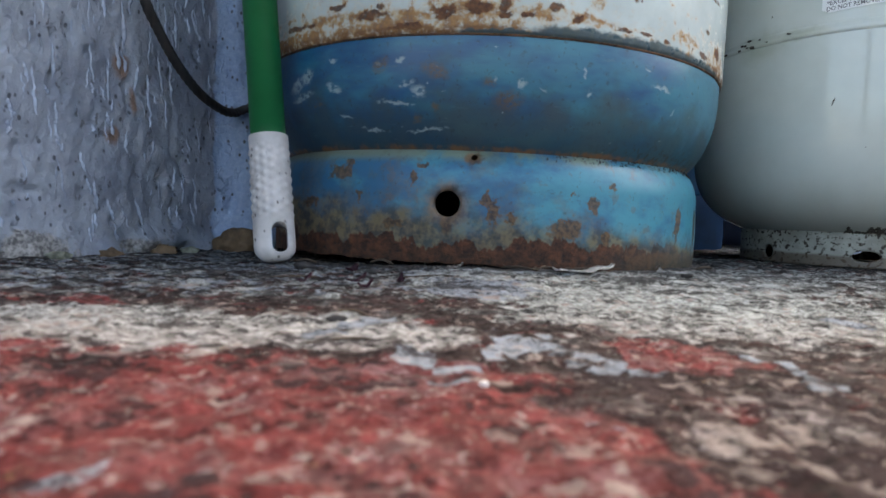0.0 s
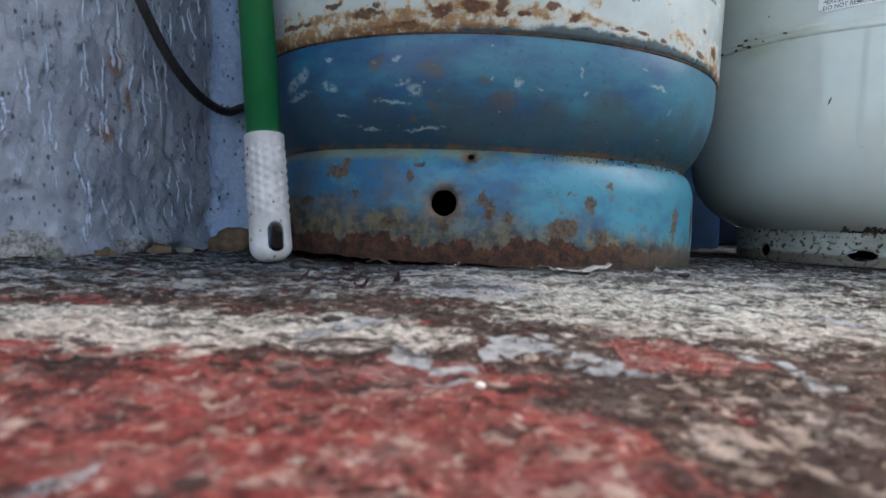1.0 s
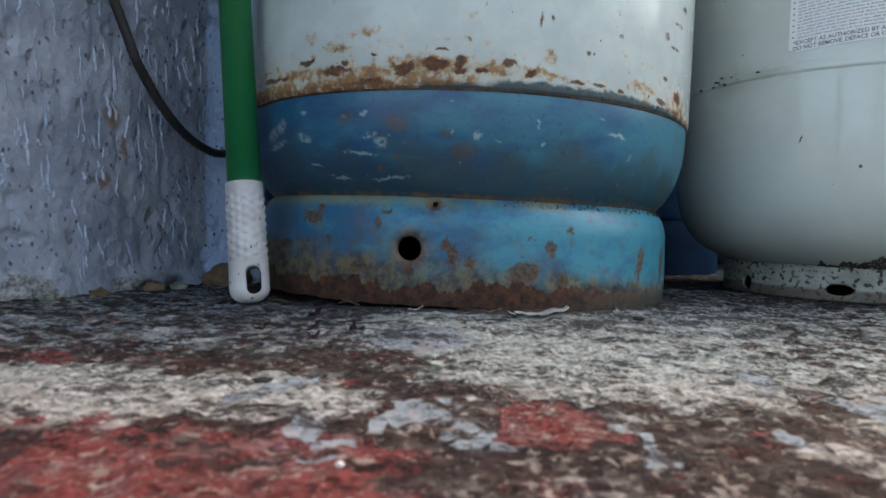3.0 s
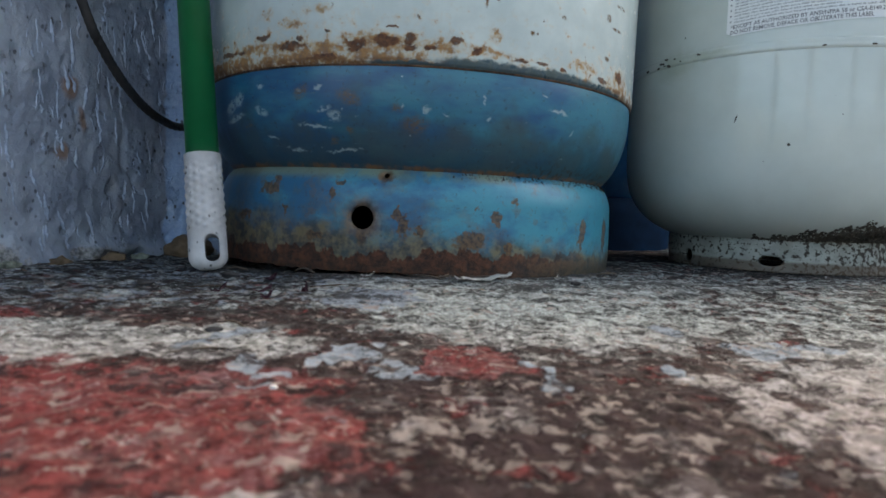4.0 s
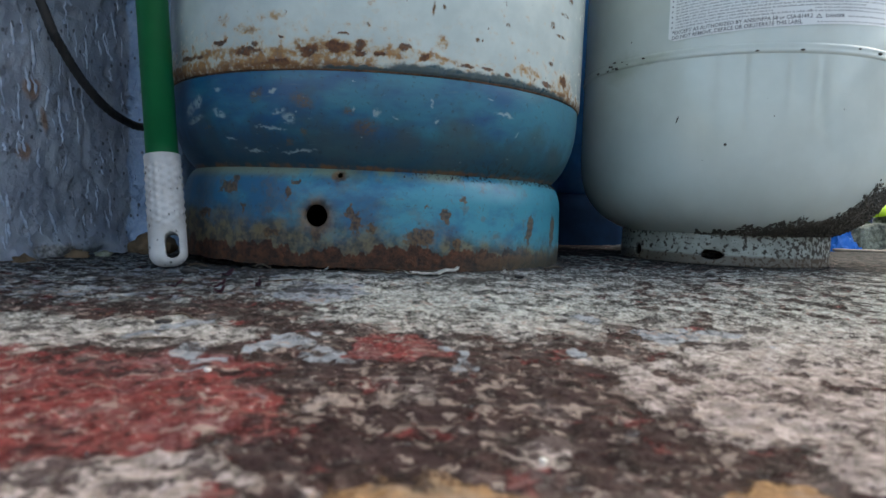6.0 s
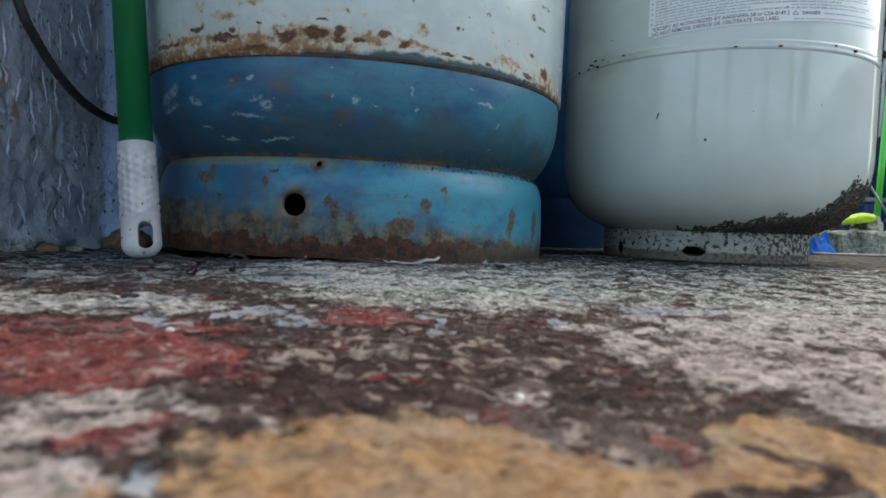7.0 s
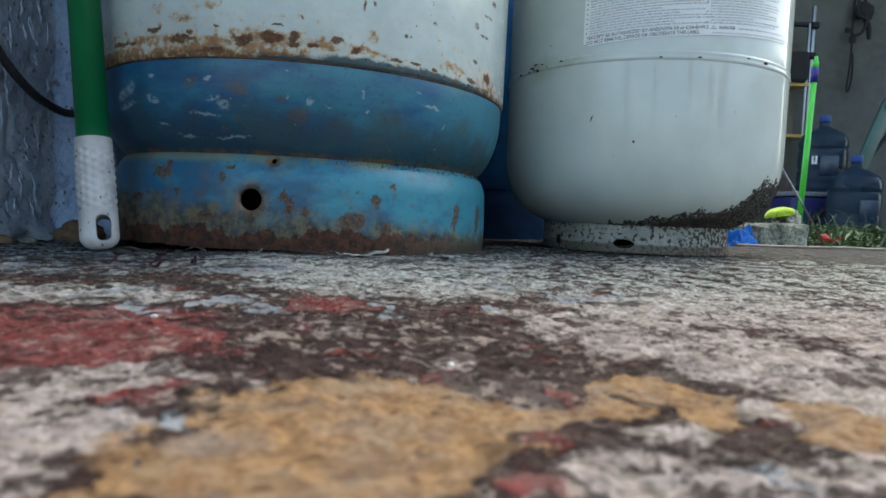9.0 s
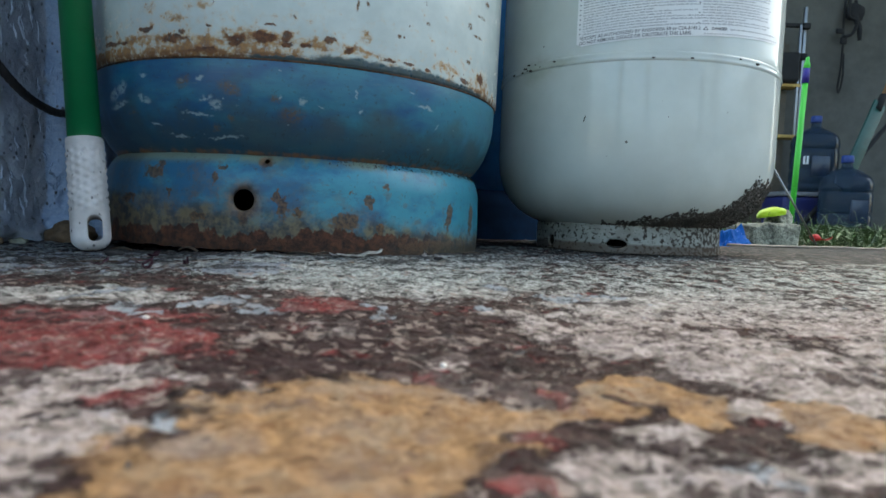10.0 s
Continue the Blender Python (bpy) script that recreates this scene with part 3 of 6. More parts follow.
    edge = m.math("MAXIMUM", m.step(m.math("ADD", up, m.math("MULTIPLY", n2, 0.006)), 0.1475, 0.150), m.step(m.math("SUBTRACT", up, m.math("MULTIPLY", n2, 0.006)), 0.079, 0.076))
    edge = m.math("MULTIPLY", edge, m.step(n2, 0.35, 0.6))
    col = m.mix(edge, col, (0.22, 0.10, 0.045))
    rough = m.blend(m.math("MAXIMUM", grime_and_shade, chips), 0.30, 0.55)
    return m.finish(col, rough, m.math("SUBTRACT", m.math("MULTIPLY", n1, 0.2), m.math("MULTIPLY", m.math("MAXIMUM", chips, m.math("MULTIPLY", soot, 0.3)), 0.5)), 0.5, 0.0008, spec=0.5)


def foot_blue():
    m = Mat("rusted_blue_foot")
    uv, turn, up = m.wrapped(0.177)
    n1 = m.noise(uv, 30, 5, 0.6)
    n2 = m.noise(uv, 110, 5, 0.65)
    n3 = m.noise(m.stretch(uv, (0.6, 1, 1), (4, 0, 0)), 42, 5, 0.62)
    # base blue brightens with the turn, painting in light from the right
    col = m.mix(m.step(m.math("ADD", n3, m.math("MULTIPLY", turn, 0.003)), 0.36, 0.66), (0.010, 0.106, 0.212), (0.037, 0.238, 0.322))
    # pale worn band at the shoulder and the tide mark below
    shoulder = m.math("MULTIPLY", m.step(up, 0.069, 0.076), m.step(m.math("ADD", n1, m.math("MULTIPLY", turn, -0.003)), 0.38, 0.55))
    col = m.mix(m.math("MULTIPLY", shoulder, 0.8), col, (0.20, 0.235, 0.155))
    tide = m.step(m.math("ADD", up, m.math("ADD", m.math("MULTIPLY", n1, 0.050), m.math("MULTIPLY", turn, 0.00016))), 0.068, 0.050)
    col = m.mix(m.math("MULTIPLY", tide, 0.8), col, m.mix(m.step(n2, 0.40, 0.60), (0.056, 0.035, 0.012), (0.185, 0.125, 0.038)))
    olive = m.step(m.math("ADD", m.noise(m.stretch(uv, (1, 1, 1), (2, 5, 0)), 34, 7, 0.68), m.math("MULTIPLY", turn, -0.0018)), 0.53, 0.62)
    col = m.mix(m.math("MULTIPLY", olive, 0.28), col, m.mix(m.step(n2, 0.36, 0.64), (0.052, 0.040, 0.018), (0.15, 0.105, 0.038)))
    rag = m.ragged(uv, 140, 0.018, 6)
    n4 = m.noise(m.stretch(uv, (1, 1, 1), (5, 1, 0)), 300, 5, 0.72)
    spots = m.step(m.math("ADD", m.math("MULTIPLY", m.blots(rag, FOOT_SPOTS, soft=0.7), 0.36), m.math("ADD", m.math("MULTIPLY", n2, 0.5), m.math("MULTIPLY", n4, 0.5))), 0.60, 0.76)
    col = m.mix(m.math("MULTIPLY", spots, 0.88), col, m.mix(m.step(n4, 0.36, 0.64), (0.036, 0.019, 0.011), (0.150, 0.082, 0.034)))
    halo = m.math("MULTIPLY", m.blots(m.ragged(uv, 110, 0.012, 5), ((-0.0497, 0.0446, 0.0125, 0.0125, 0), (-0.0346, 0.0735, 0.005, 0.004, 0), (-0.050, 0.036, 0.004, 0.010, 0)), soft=0.45), 0.9)
    col = m.mix(halo, col, m.mix(m.step(n2, 0.38, 0.6), (0.045, 0.022, 0.014), (0.17, 0.095, 0.045)))
    fine = m.step(m.math("ADD", m.noise(uv, 95, 6, 0.66), m.math("MULTIPLY", n1, 0.45)), 0.80, 0.89)
    col = m.mix(m.math("MULTIPLY", fine, 0.4), col, m.mix(n1, (0.045, 0.035, 0.025), (0.17, 0.095, 0.045)))
    soot = m.step(m.noise(m.stretch(uv, (1, 1, 1), (6, 3, 0)), 230, 5, 0.7), 0.585, 0.66)
    col = m.mix(m.math("MULTIPLY", soot, 0.5), col, (0.035, 0.034, 0.028))
    beads = m.math("MULTIPLY", m.step(m.noise(uv, 260, 3, 0.6), 0.56, 0.62), m.math("MULTIPLY", m.step(up, 0.070, 0.077), m.step(turn, -5, 28)))
    col = m.mix(m.math("MULTIPLY", beads, 0.9), col, (0.030, 0.024, 0.018))
    flaked = m.step(m.math("ADD", up, m.math("MULTIPLY", m.noise(m.stretch(uv, (1, 0.4, 1)), 38, 7, 0.66), 0.050)), 0.0480, 0.0465)
    right = m.step(turn, 10, 55)
    flaked = m.math("MULTIPLY", flaked, m.blend(right, 1.0, 0.35))
    col = m.mix(flaked, col, m.mix(m.step(m.math("ADD", m.math("MULTIPLY", n2, 0.6), m.math("MULTIPLY", n4, 0.4)), 0.36, 0.64), (0.010, 0.005, 0.004), (0.112, 0.036, 0.013)))
    # near-black bottom edge: dirt and the ring's contact shade in one colour
    dirt_shade = m.step(m.math("SUBTRACT", up, m.math("MULTIPLY", n2, 0.018)), 0.011, 0.001)
    col = m.mix(m.math("MULTIPLY", m.math("MULTIPLY", dirt_shade, m.blend(right, 0.2, 1.0)), 0.85), col, m.mix(n4, (0.012, 0.011, 0.007), (0.055, 0.045, 0.026)))
    rough = m.blend(m.math("MAXIMUM", flaked, m.math("MAXIMUM", spots, tide)), 0.36, 0.8)
    height = m.math("SUBTRACT", m.math("MULTIPLY", n2, m.math("ADD", m.math("MULTIPLY", flaked, 0.8), 0.12)), m.math("MULTIPLY", flaked, 0.7))
    return m.finish(col, rough, m.math("ADD", height, m.math("MULTIPLY", m.math("MULTIPLY", n4, flaked), 0.6)), 0.8, 0.0016, spec=0.5)


def tank_grey():
    m = Mat("pale_grey_enamel")
    uv, turn, up = m.wrapped(0.155)
    n1 = m.noise(uv, 18, 4, 0.55)
    n2 = m.noise(uv, 140, 5, 0.65)
    col = m.mix(m.step(n1, 0.3, 0.7), (0.53, 0.575, 0.54), (0.595, 0.64, 0.605))
    specks = m.step(m.noise(m.stretch(uv, (1, 1, 1), (3, 3, 0)), 130, 2, 0.5), 0.765, 0.79)
    col = m.mix(m.math("MULTIPLY", specks, 0.85), col, (0.07, 0.065, 0.055))
    green = m.blots(m.ragged(uv, 60, 0.02), ((-0.19, 0.195, 0.02, 0.012, 0), (-0.16, 0.199, 0.02, 0.004, 0)), soft=0.7)
    col = m.mix(m.math("MULTIPLY", green, 0.35), col, (0.25, 0.27, 0.15))
    # damp dirt climbing one side from the foot
    line = m.math("ADD", 0.033, m.math("ADD", m.math("MULTIPLY", m.step(turn, -45, 12), 0.020), m.math("MULTIPLY", m.step(turn, 8, 28), 0.032)))
    line = m.math("ADD", line, m.math("MULTIPLY", m.math("SUBTRACT", m.noise(uv, 60, 5, 0.68), 0.5), 0.022))
    dirty = m.step(m.math("SUBTRACT", line, up), -0.001, 0.006)
    col = m.mix(dirty, col, m.mix(m.step(m.noise(uv, 420, 4, 0.7), 0.45, 0.66), (0.026, 0.022, 0.018), (0.22, 0.20, 0.17)))
    mark = m.blots(m.ragged(uv, 150, 0.002), ((-0.1293, 0.140, 0.0007, 0.0032, -18), (-0.0877, 0.1168, 0.0012, 0.0012, 0), (-0.21, 0.2, 0.002, 0.001, 0)), soft=0.4)
    col = m.mix(mark, col, (0.04, 0.035, 0.03))
    rough = m.blend(dirty, m.blend(n1, 0.05, 0.12), 0.9)
    return m.finish(col, rough, m.math("ADD", m.math("MULTIPLY", m.math("MULTIPLY", dirty, n2), 1.0), m.math("MULTIPLY", n1, 0.08)), 0.5, 0.002, spec=0.5)


def foot_grey():
    m = Mat("pitted_grey_foot")
    uv, turn, up = m.wrapped(0.105)
    n2 = m.noise(uv, 230, 4, 0.6)
    n1 = m.noise(uv, 45, 4)
    more = m.step(turn, -45, 40)
    spots = m.step(m.math("ADD", n2, m.math("MULTIPLY", more, 0.09)), 0.545, 0.60)
    col = m.mix(m.step(n1, 0.3, 0.7), (0.22, 0.225, 0.195), (0.37, 0.38, 0.345))
    col = m.mix(spots, col, (0.05, 0.04, 0.032))
    edge = m.math("MULTIPLY", m.step(m.math("ADD", up, m.math("MULTIPLY", n1, 0.008)), 0.034, 0.038), 0.9)
    col = m.mix(edge, col, (0.05, 0.032, 0.022))
    low = m.step(m.math("SUBTRACT", up, m.math("MULTIPLY", n1, 0.006)), 0.008, 0.005)
    col = m.mix(m.math("MULTIPLY", low, 0.8), col, (0.09, 0.06, 0.04))
    return m.finish(col, m.blend(spots, 0.45, 0.9), spots, -0.4, 0.0008)


FLOOR, WALL = floor_paint(), wall_paint()
WHITE, BLUE, FOOT_BLUE = tank_white(), tank_blue(), foot_blue()
GREY, FOOT_GREY = tank_grey(), foot_grey()
WELD_RUST = simple("rusted_weld", (0.12, 0.062, 0.035), 0.9, 260, 0.8, bump=0.6)
GREEN = simple("green_coated_steel", (0.008, 0.16, 0.055), 0.30, 40, 0.15, bump=0.03)


def grip_plastic():
    m = Mat("speckled_white_plastic")
    n = m.noise(m.ob, 200, 4)
    speck = m.math("MULTIPLY", m.step(m.cells(m.stretch(m.ob, (1, 1, 0.7)), 240), 0.26, 0.16), m.step(m.noise(m.ob, 90, 3), 0.50, 0.56))
    col = m.mix(m.step(m.noise(m.ob, 60, 4), 0.35, 0.7), (0.62, 0.595, 0.585), (0.46, 0.44, 0.43))
    return m.finish(m.mix(m.math("MULTIPLY", speck, 0.85), col, (0.06, 0.055, 0.05)), 0.5, n, 0.15, 0.0008)


GRIP = grip_plastic()
# paler than the wall, so the drips carry their highlights in the colour
DRIP = simple("highlit_drip_paint", (0.37, 0.43, 0.54), 0.18, 300, 0.3, bump=0.3)
CORD = simple("black_rubber_cord", (0.022, 0.020, 0.020), 0.6, 250, 0.4)
LABEL = simple("white_vinyl_label", (0.82, 0.83, 0.83), 0.25, 30, 0.04, bump=0.02)
INK = simple("grey_printing_ink", (0.10, 0.10, 0.11), 0.5, 90, 0.15, bump=0.0)
PALE_INK = simple("pale_grey_printing_ink", (0.34, 0.34, 0.35), 0.5, 90, 0.25, bump=0.0)
LICHEN = simple("dark_lichen_crust", (0.060, 0.052, 0.042), 0.95, 500, 0.6, bump=0.5)
STONE = simple("brown_rotten_plaster", (0.13, 0.085, 0.05), 0.95, 120, 0.5, bump=0.8, depth=0.003)
FLAKE = simple("peeled_paint_flake", (0.66, 0.66, 0.64), 0.6, 120, 0.2)
TWIG = simple("dry_twig_bark", (0.07, 0.05, 0.035), 0.9, 200, 0.4, bump=0.5)
PETAL = simple("withered_magenta_petal", (0.065, 0.018, 0.036), 0.7, 150, 0.4)
DARK_STONE = simple("dark_stone", (0.030, 0.027, 0.027), 0.9, 200, 0.5, bump=0.5)
GRIT = simple("loose_grit", (0.14, 0.12, 0.11), 0.95, 300, 0.7)
CONCRETE = simple("rough_pale_concrete", (0.20, 0.21, 0.165), 0.95, 130, 0.85, bump=1.0, depth=0.004)
LIME = simple("lime_plastic", (0.45, 0.66, 0.02), 0.4, 30, 0.1)
BLUE_SHEET = simple("blue_plastic_sheet", (0.015, 0.20, 0.68), 0.55, 40, 0.3, spec=0.2)
RED = simple("red_petal", (0.50, 0.012, 0.012), 0.5, 80, 0.3)
STEEL = simple("brushed_aluminium", (0.26, 0.265, 0.27), 0.35, 90, 0.15, metal=1.0)
MOP_GREEN = simple("bright_green_coating", (0.10, 0.62, 0.06), 0.35, 40, 0.1)
PURPLE = simple("purple_collar", (0.03, 0.018, 0.22), 0.4, 40, 0.2)
COOLER_BLUE = simple("navy_plastic", (0.010, 0.016, 0.11), 0.5, 30, 0.2)
COOLER_LID = simple("grey_plastic_rim", (0.20, 0.20, 0.21), 0.5, 30, 0.2)
CAP_BLUE = simple("blue_cap_plastic", (0.012, 0.045, 0.22), 0.45, 30, 0.2)
BLACK = simple("black_fabric", (0.012, 0.012, 0.013), 0.85, 80, 0.4)
YELLOW_WOOD = simple("yellow_pine_board", (0.42, 0.27, 0.07), 0.6, 50, 0.25)
PLY = simple("brown_board", (0.10, 0.085, 0.065), 0.75, 25, 0.3)
TOOL_GREEN = simple("dark_green_blade", (0.015, 0.075, 0.06), 0.5, 40, 0.3)
WOOD = simple("worn_ash_wood", (0.20, 0.11, 0.045), 0.65, 60, 0.3)
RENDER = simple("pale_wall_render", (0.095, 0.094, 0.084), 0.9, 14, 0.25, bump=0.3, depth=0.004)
ROOFING = simple("roof_concrete", (0.30, 0.29, 0.27), 0.9, 12, 0.2)
BACK_WALL = simple("plain_blue_wall_paint", (0.22, 0.27, 0.38), 0.7, 20, 0.2, bump=0.3, depth=0.003)
POST_PAINT = simple("weathered_white_post_paint", (0.42, 0.42, 0.40), 0.7, 40, 0.25, bump=0.3)
ADDED_WALL = simple("pale_added_wall_render", (0.36, 0.40, 0.40), 0.9, 6, 0.25, bump=0.3, depth=0.004)
SOIL = simple("yard_soil", (0.10, 0.085, 0.06), 0.95, 30, 0.5, bump=0.8, depth=0.01)


def jug_plastic():
    m = Mat("blue_clear_plastic")
    n = m.noise(m.ob, 12, 3)
    return m.finish(m.mix(n, (0.028, 0.050, 0.085), (0.055, 0.088, 0.130)), 0.08, n, 0.25, 0.004, Transmission_Weight=0.5, IOR=1.2)


JUG = jug_plastic()
JUG_DARK = simple("dark_blue_jug_grip", (0.020, 0.035, 0.065), 0.25, 40, 0.3)


def leaf_green():
    m = Mat("weed_leaf")
    i = m.node("ShaderNodeNewGeometry").outputs["Random Per Island"]
    n = m.noise(m.ob, 150, 3)
    col = m.mix(i, (0.030, 0.075, 0.018), (0.075, 0.15, 0.035))
    return m.finish(m.mix(m.math("MULTIPLY", n, 0.5), col, (0.11, 0.15, 0.05)), 0.5, n, 0.2, 0.001)


LEAF = leaf_green()
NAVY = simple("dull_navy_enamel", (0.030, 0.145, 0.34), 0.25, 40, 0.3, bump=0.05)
# darker copy of the navy, with the gap's shade in its colour
SHADED_NAVY = simple("shaded_navy_enamel", (0.006, 0.022, 0.055), 0.9, 40, 0.4, bump=0.1, spec=0.08)
DRY = simple("dry_leaf", (0.23, 0.16, 0.10), 0.8, 90, 0.4)


# ---------------------------------------------------------------- mesh helpers
def mesh_of(name, bm, material, smooth=True, tidy=True):
    me = bpy.data.meshes.new(name)
    if tidy:
        bmesh.ops.recalc_face_normals(bm, faces=bm.faces[:])
    bm.to_mesh(me)
    bm.free()
    me.materials.append(material)
    if smooth:
        me.polygons.foreach_set("use_smooth", [True] * len(me.polygons))
    return me


def part(name, bm, material, parent=None, label="", smooth=True, m=None, tidy=True):
    ob = new(name, mesh_of(name, bm, material, smooth, tidy))
    if parent is not None:
        ob.parent = parent
    if m is not None:
        ob.matrix_local = m
    if label:
        ob["label"] = label
    return ob


def thing(name, m, label, category, group="", kind=""):
    ob = new(name)
    ob.empty_display_size = 0.02
    ob.matrix_world = m
    return tagged(ob, label, category, group, kind)


def lathe(profile, turns=96, closed=False):
    """A surface of revolution from (radius, height) pairs."""
    bm = bmesh.new()
    rings = []
    for r, h in profile:
        if r < 1e-6:
            rings.append([bm.verts.new((0, 0, h))])
        else:
            rings.append([bm.verts.new((r * math.cos(2 * math.pi * i / turns), r * math.sin(2 * math.pi * i / turns), h)) for i in range(turns)])
    pairs = list(zip(rings, rings[1:])) + ([(rings[-1], rings[0])] if closed else [])
    for a, b in pairs:
        for i in range(turns):
            j = (i + 1) % turns
            if len(a) == 1:
                bm.faces.new((a[0], b[j], b[i]))
            elif len(b) == 1:
                bm.faces.new((a[i], a[j], b[0]))
            else:
                bm.faces.new((a[i], a[j], b[j], b[i]))
    return bm


def smooth_profile(knots, steps=6):
    """A rounded profile through (radius, height) knots."""
    out = []
    pts = [Vector(k) for k in knots]
    for i in range(len(pts) - 1):
        p0, p1, p2, p3 = pts[max(i - 1, 0)], pts[i], pts[i + 1], pts[min(i + 2, len(pts) - 1)]
        for s in range(steps):
            t = s / steps
            out.append(tuple(0.5 * (2 * p1 + (p2 - p0) * t + (2 * p0 - 5 * p1 + 4 * p2 - p3) * t * t + (3 * p1 - p0 - 3 * p2 + p3) * t ** 3)))
    out.append(tuple(pts[-1]))
    return out


def tube(points, radius, sides=12, caps=True, radii=None):
    """A round bar along a line of points."""
    bm = bmesh.new()
    pts = [Vector(p) for p in points]
    rings = []
    side = None
    for i, p in enumerate(pts):
        d = (pts[min(i + 1, len(pts) - 1)] - pts[max(i - 1, 0)]).normalized()
        if side is None:
            side = d.cross(Vector((0, 0, 1)) if abs(d.z) < 0.9 else Vector((1, 0, 0))).normalized()
        side = (side - d * side.dot(d)).normalized()
        up = d.cross(side)
        r = radii[i] if radii else radius
        rings.append([bm.verts.new(p + (side * math.cos(2 * math.pi * k / sides) + up * math.sin(2 * math.pi * k / sides)) * r) for k in range(sides)])
    for a, b in zip(rings, rings[1:]):
        for k in range(sides):
            j = (k + 1) % sides
            bm.faces.new((a[k], a[j], b[j], b[k]))
    if caps:
        bm.faces.new(rings[0][::-1])
        bm.faces.new(rings[-1])
    return bm


def box(sx, sy, sz, bevel=0.0, segments=2):
    """A box standing on its base's middle, with rounded edges."""
    bm = bmesh.new()
    bmesh.ops.create_cube(bm, size=1.0, matrix=Matrix.Translation((0, 0, sz / 2)) @ Matrix.Diagonal((sx, sy, sz, 1)))
    if bevel:
        bmesh.ops.bevel(bm, geom=bm.edges[:], offset=bevel, segments=segments, profile=0.5, affect="EDGES")
    return bm


def lump(radius, rough, detail=3, seed=0, squash=(1, 1, 1)):
    """A broken, uneven lump."""
    bm = bmesh.new()
    bmesh.ops.create_icosphere(bm, subdivisions=detail, radius=1.0)
    for v in bm.verts:
        n = noise.noise(v.co * 1.3 + Vector((seed, 0, 0))) + 0.5 * noise.noise(v.co * 3.1 + Vector((0, seed, 0)))
        v.co = Vector(c * s for c, s in zip(v.co * (1 + rough * n), squash)) * radius
    return bm


def ring_with_holes(profile, holes, turns, thickness):
    """A thick ring of revolution with round or oval holes (angle, height, half-width, half-height) cut through it."""
    bm = bmesh.new()
    rows = []
    for r, h in profile:
        rows.append([bm.verts.new((r * math.sin(2 * math.pi * i / turns), -r * math.cos(2 * math.pi * i / turns), h)) for i in range(turns)])
    for a, b in zip(rows, rows[1:]):
        for i in range(turns):
            j = (i + 1) % turns
            bm.faces.new((a[i], a[j], b[j], b[i]))
    for angle, height, hw, hh in holes:
        def off(co):
            r = math.hypot(co.x, co.y)
            d = (math.degrees(math.atan2(co.x, -co.y)) - angle + 180) % 360 - 180
            return radians(d) * r / hw, (co.z - height) / hh
        gone = [f for f in bm.faces if math.hypot(*off(f.calc_center_median())) < 1.0]
        bmesh.ops.delete(bm, geom=gone, context="FACES")
        for v in bm.verts:
            if v.is_boundary:
                x, y = off(v.co)
                d = math.hypot(x, y)
                if d < 1.6 and d > 0.3:
                    r = math.hypot(v.co.x, v.co.y)
                    a = radians(angle) + x / d * hw / r
                    v.co = Vector((r * math.sin(a), -r * math.cos(a), height + y / d * hh))
    inner = {}
    rim = [e for e in bm.edges if e.is_boundary]
    for v in bm.verts[:]:
        r = math.hypot(v.co.x, v.co.y)
        inner[v] = bm.verts.new(Vector((v.co.x * (r - thickness) / r, v.co.y * (r - thickness) / r, v.co.z)))
    for f in bm.faces[:]:
        bm.faces.new([inner[v] for v in reversed(f.verts)])
    for e in rim:
        a, b = e.verts
        bm.faces.new((a, b, inner[b], inner[a]))
    return bm


# ---------------------------------------------------------------- the place
def ease(a, b, x):
    t = min(1, max(0, (x - a) / (b - a)))
    return t * t * (3 - 2 * t)


def floor_height(x, y):
    """The slab: uneven by a few millimetres, a little higher under the cylinders."""
    z = 0.0055 * ease(0.2, 0.39, y) * ease(-0.12, 0.06, x)
    z += 0.0011 * noise.noise(Vector((x * 14, y * 14, 0)))
    z += 0.0007 * noise.noise(Vector((x * 45, y * 45, 3)))
    if -0.3 < x < 0.6 and -0.1 < y < 0.65:
        z += 0.0012 * noise.noise(Vector((x * 120, y * 120, 6))) + 0.0010 * noise.noise(Vector((x * 270, y * 270, 8)))
    return z


def grid(xs, ys, height):
    bm = bmesh.new()
    rows = [[bm.verts.new((x, y, height(x, y))) for x in xs] for y in ys]
    for a, b in zip(rows, rows[1:]):
        for i in range(len(xs) - 1):
            bm.faces.new((a[i], a[i + 1], b[i + 1], b[i]))
    return bm


def spaced(stops):
    """Positions along an axis: (end, step) pairs after a start."""
    out = [stops[0]]
    for end, step in stops[1:]:
        n = max(1, round((end - out[-1]) / step))
        a = out[-1]
        out += [a + (end - a) * (i + 1) / n for i in range(n)]
    return out


YARD_EYE, YARD_AHEAD, YARD_RIGHT = Vector((0.0485, -0.079, 0)), Vector((0.2567, 0.9665, 0)), Vector((0.9665, -0.2567, 0))


def yard(s, k, z=0.0):
    """A place in the yard: metres to the side, metres ahead, height."""
    return YARD_EYE + YARD_RIGHT * s + YARD_AHEAD * k + Vector((0, 0, z))


YARD_TURN = -14.876


def yard_pose(s, k, z=0.0, turn=0.0):
    p = yard(s, k, z)
    return pose(p.x, p.y, p.z, 0, 0, YARD_TURN + turn)


WALL_A, WALL_B = Vector((-0.21, 0.50, 0)), Vector((-0.165, 0.588, 0))
wall_way = (WALL_B - WALL_A).normalized()
wall_out = Vector((wall_way.y, -wall_way.x, 0))
GREY_X, GREY_Y, GREY_Z = 0.4553, 0.5955, 0.006

# patio slab: fine where the camera is close
xs = spaced((-2.0, (-0.4, 0.1), (-0.25, 0.01), (0.36, 0.0015), (0.9, 0.006), (1.24, 0.015)))
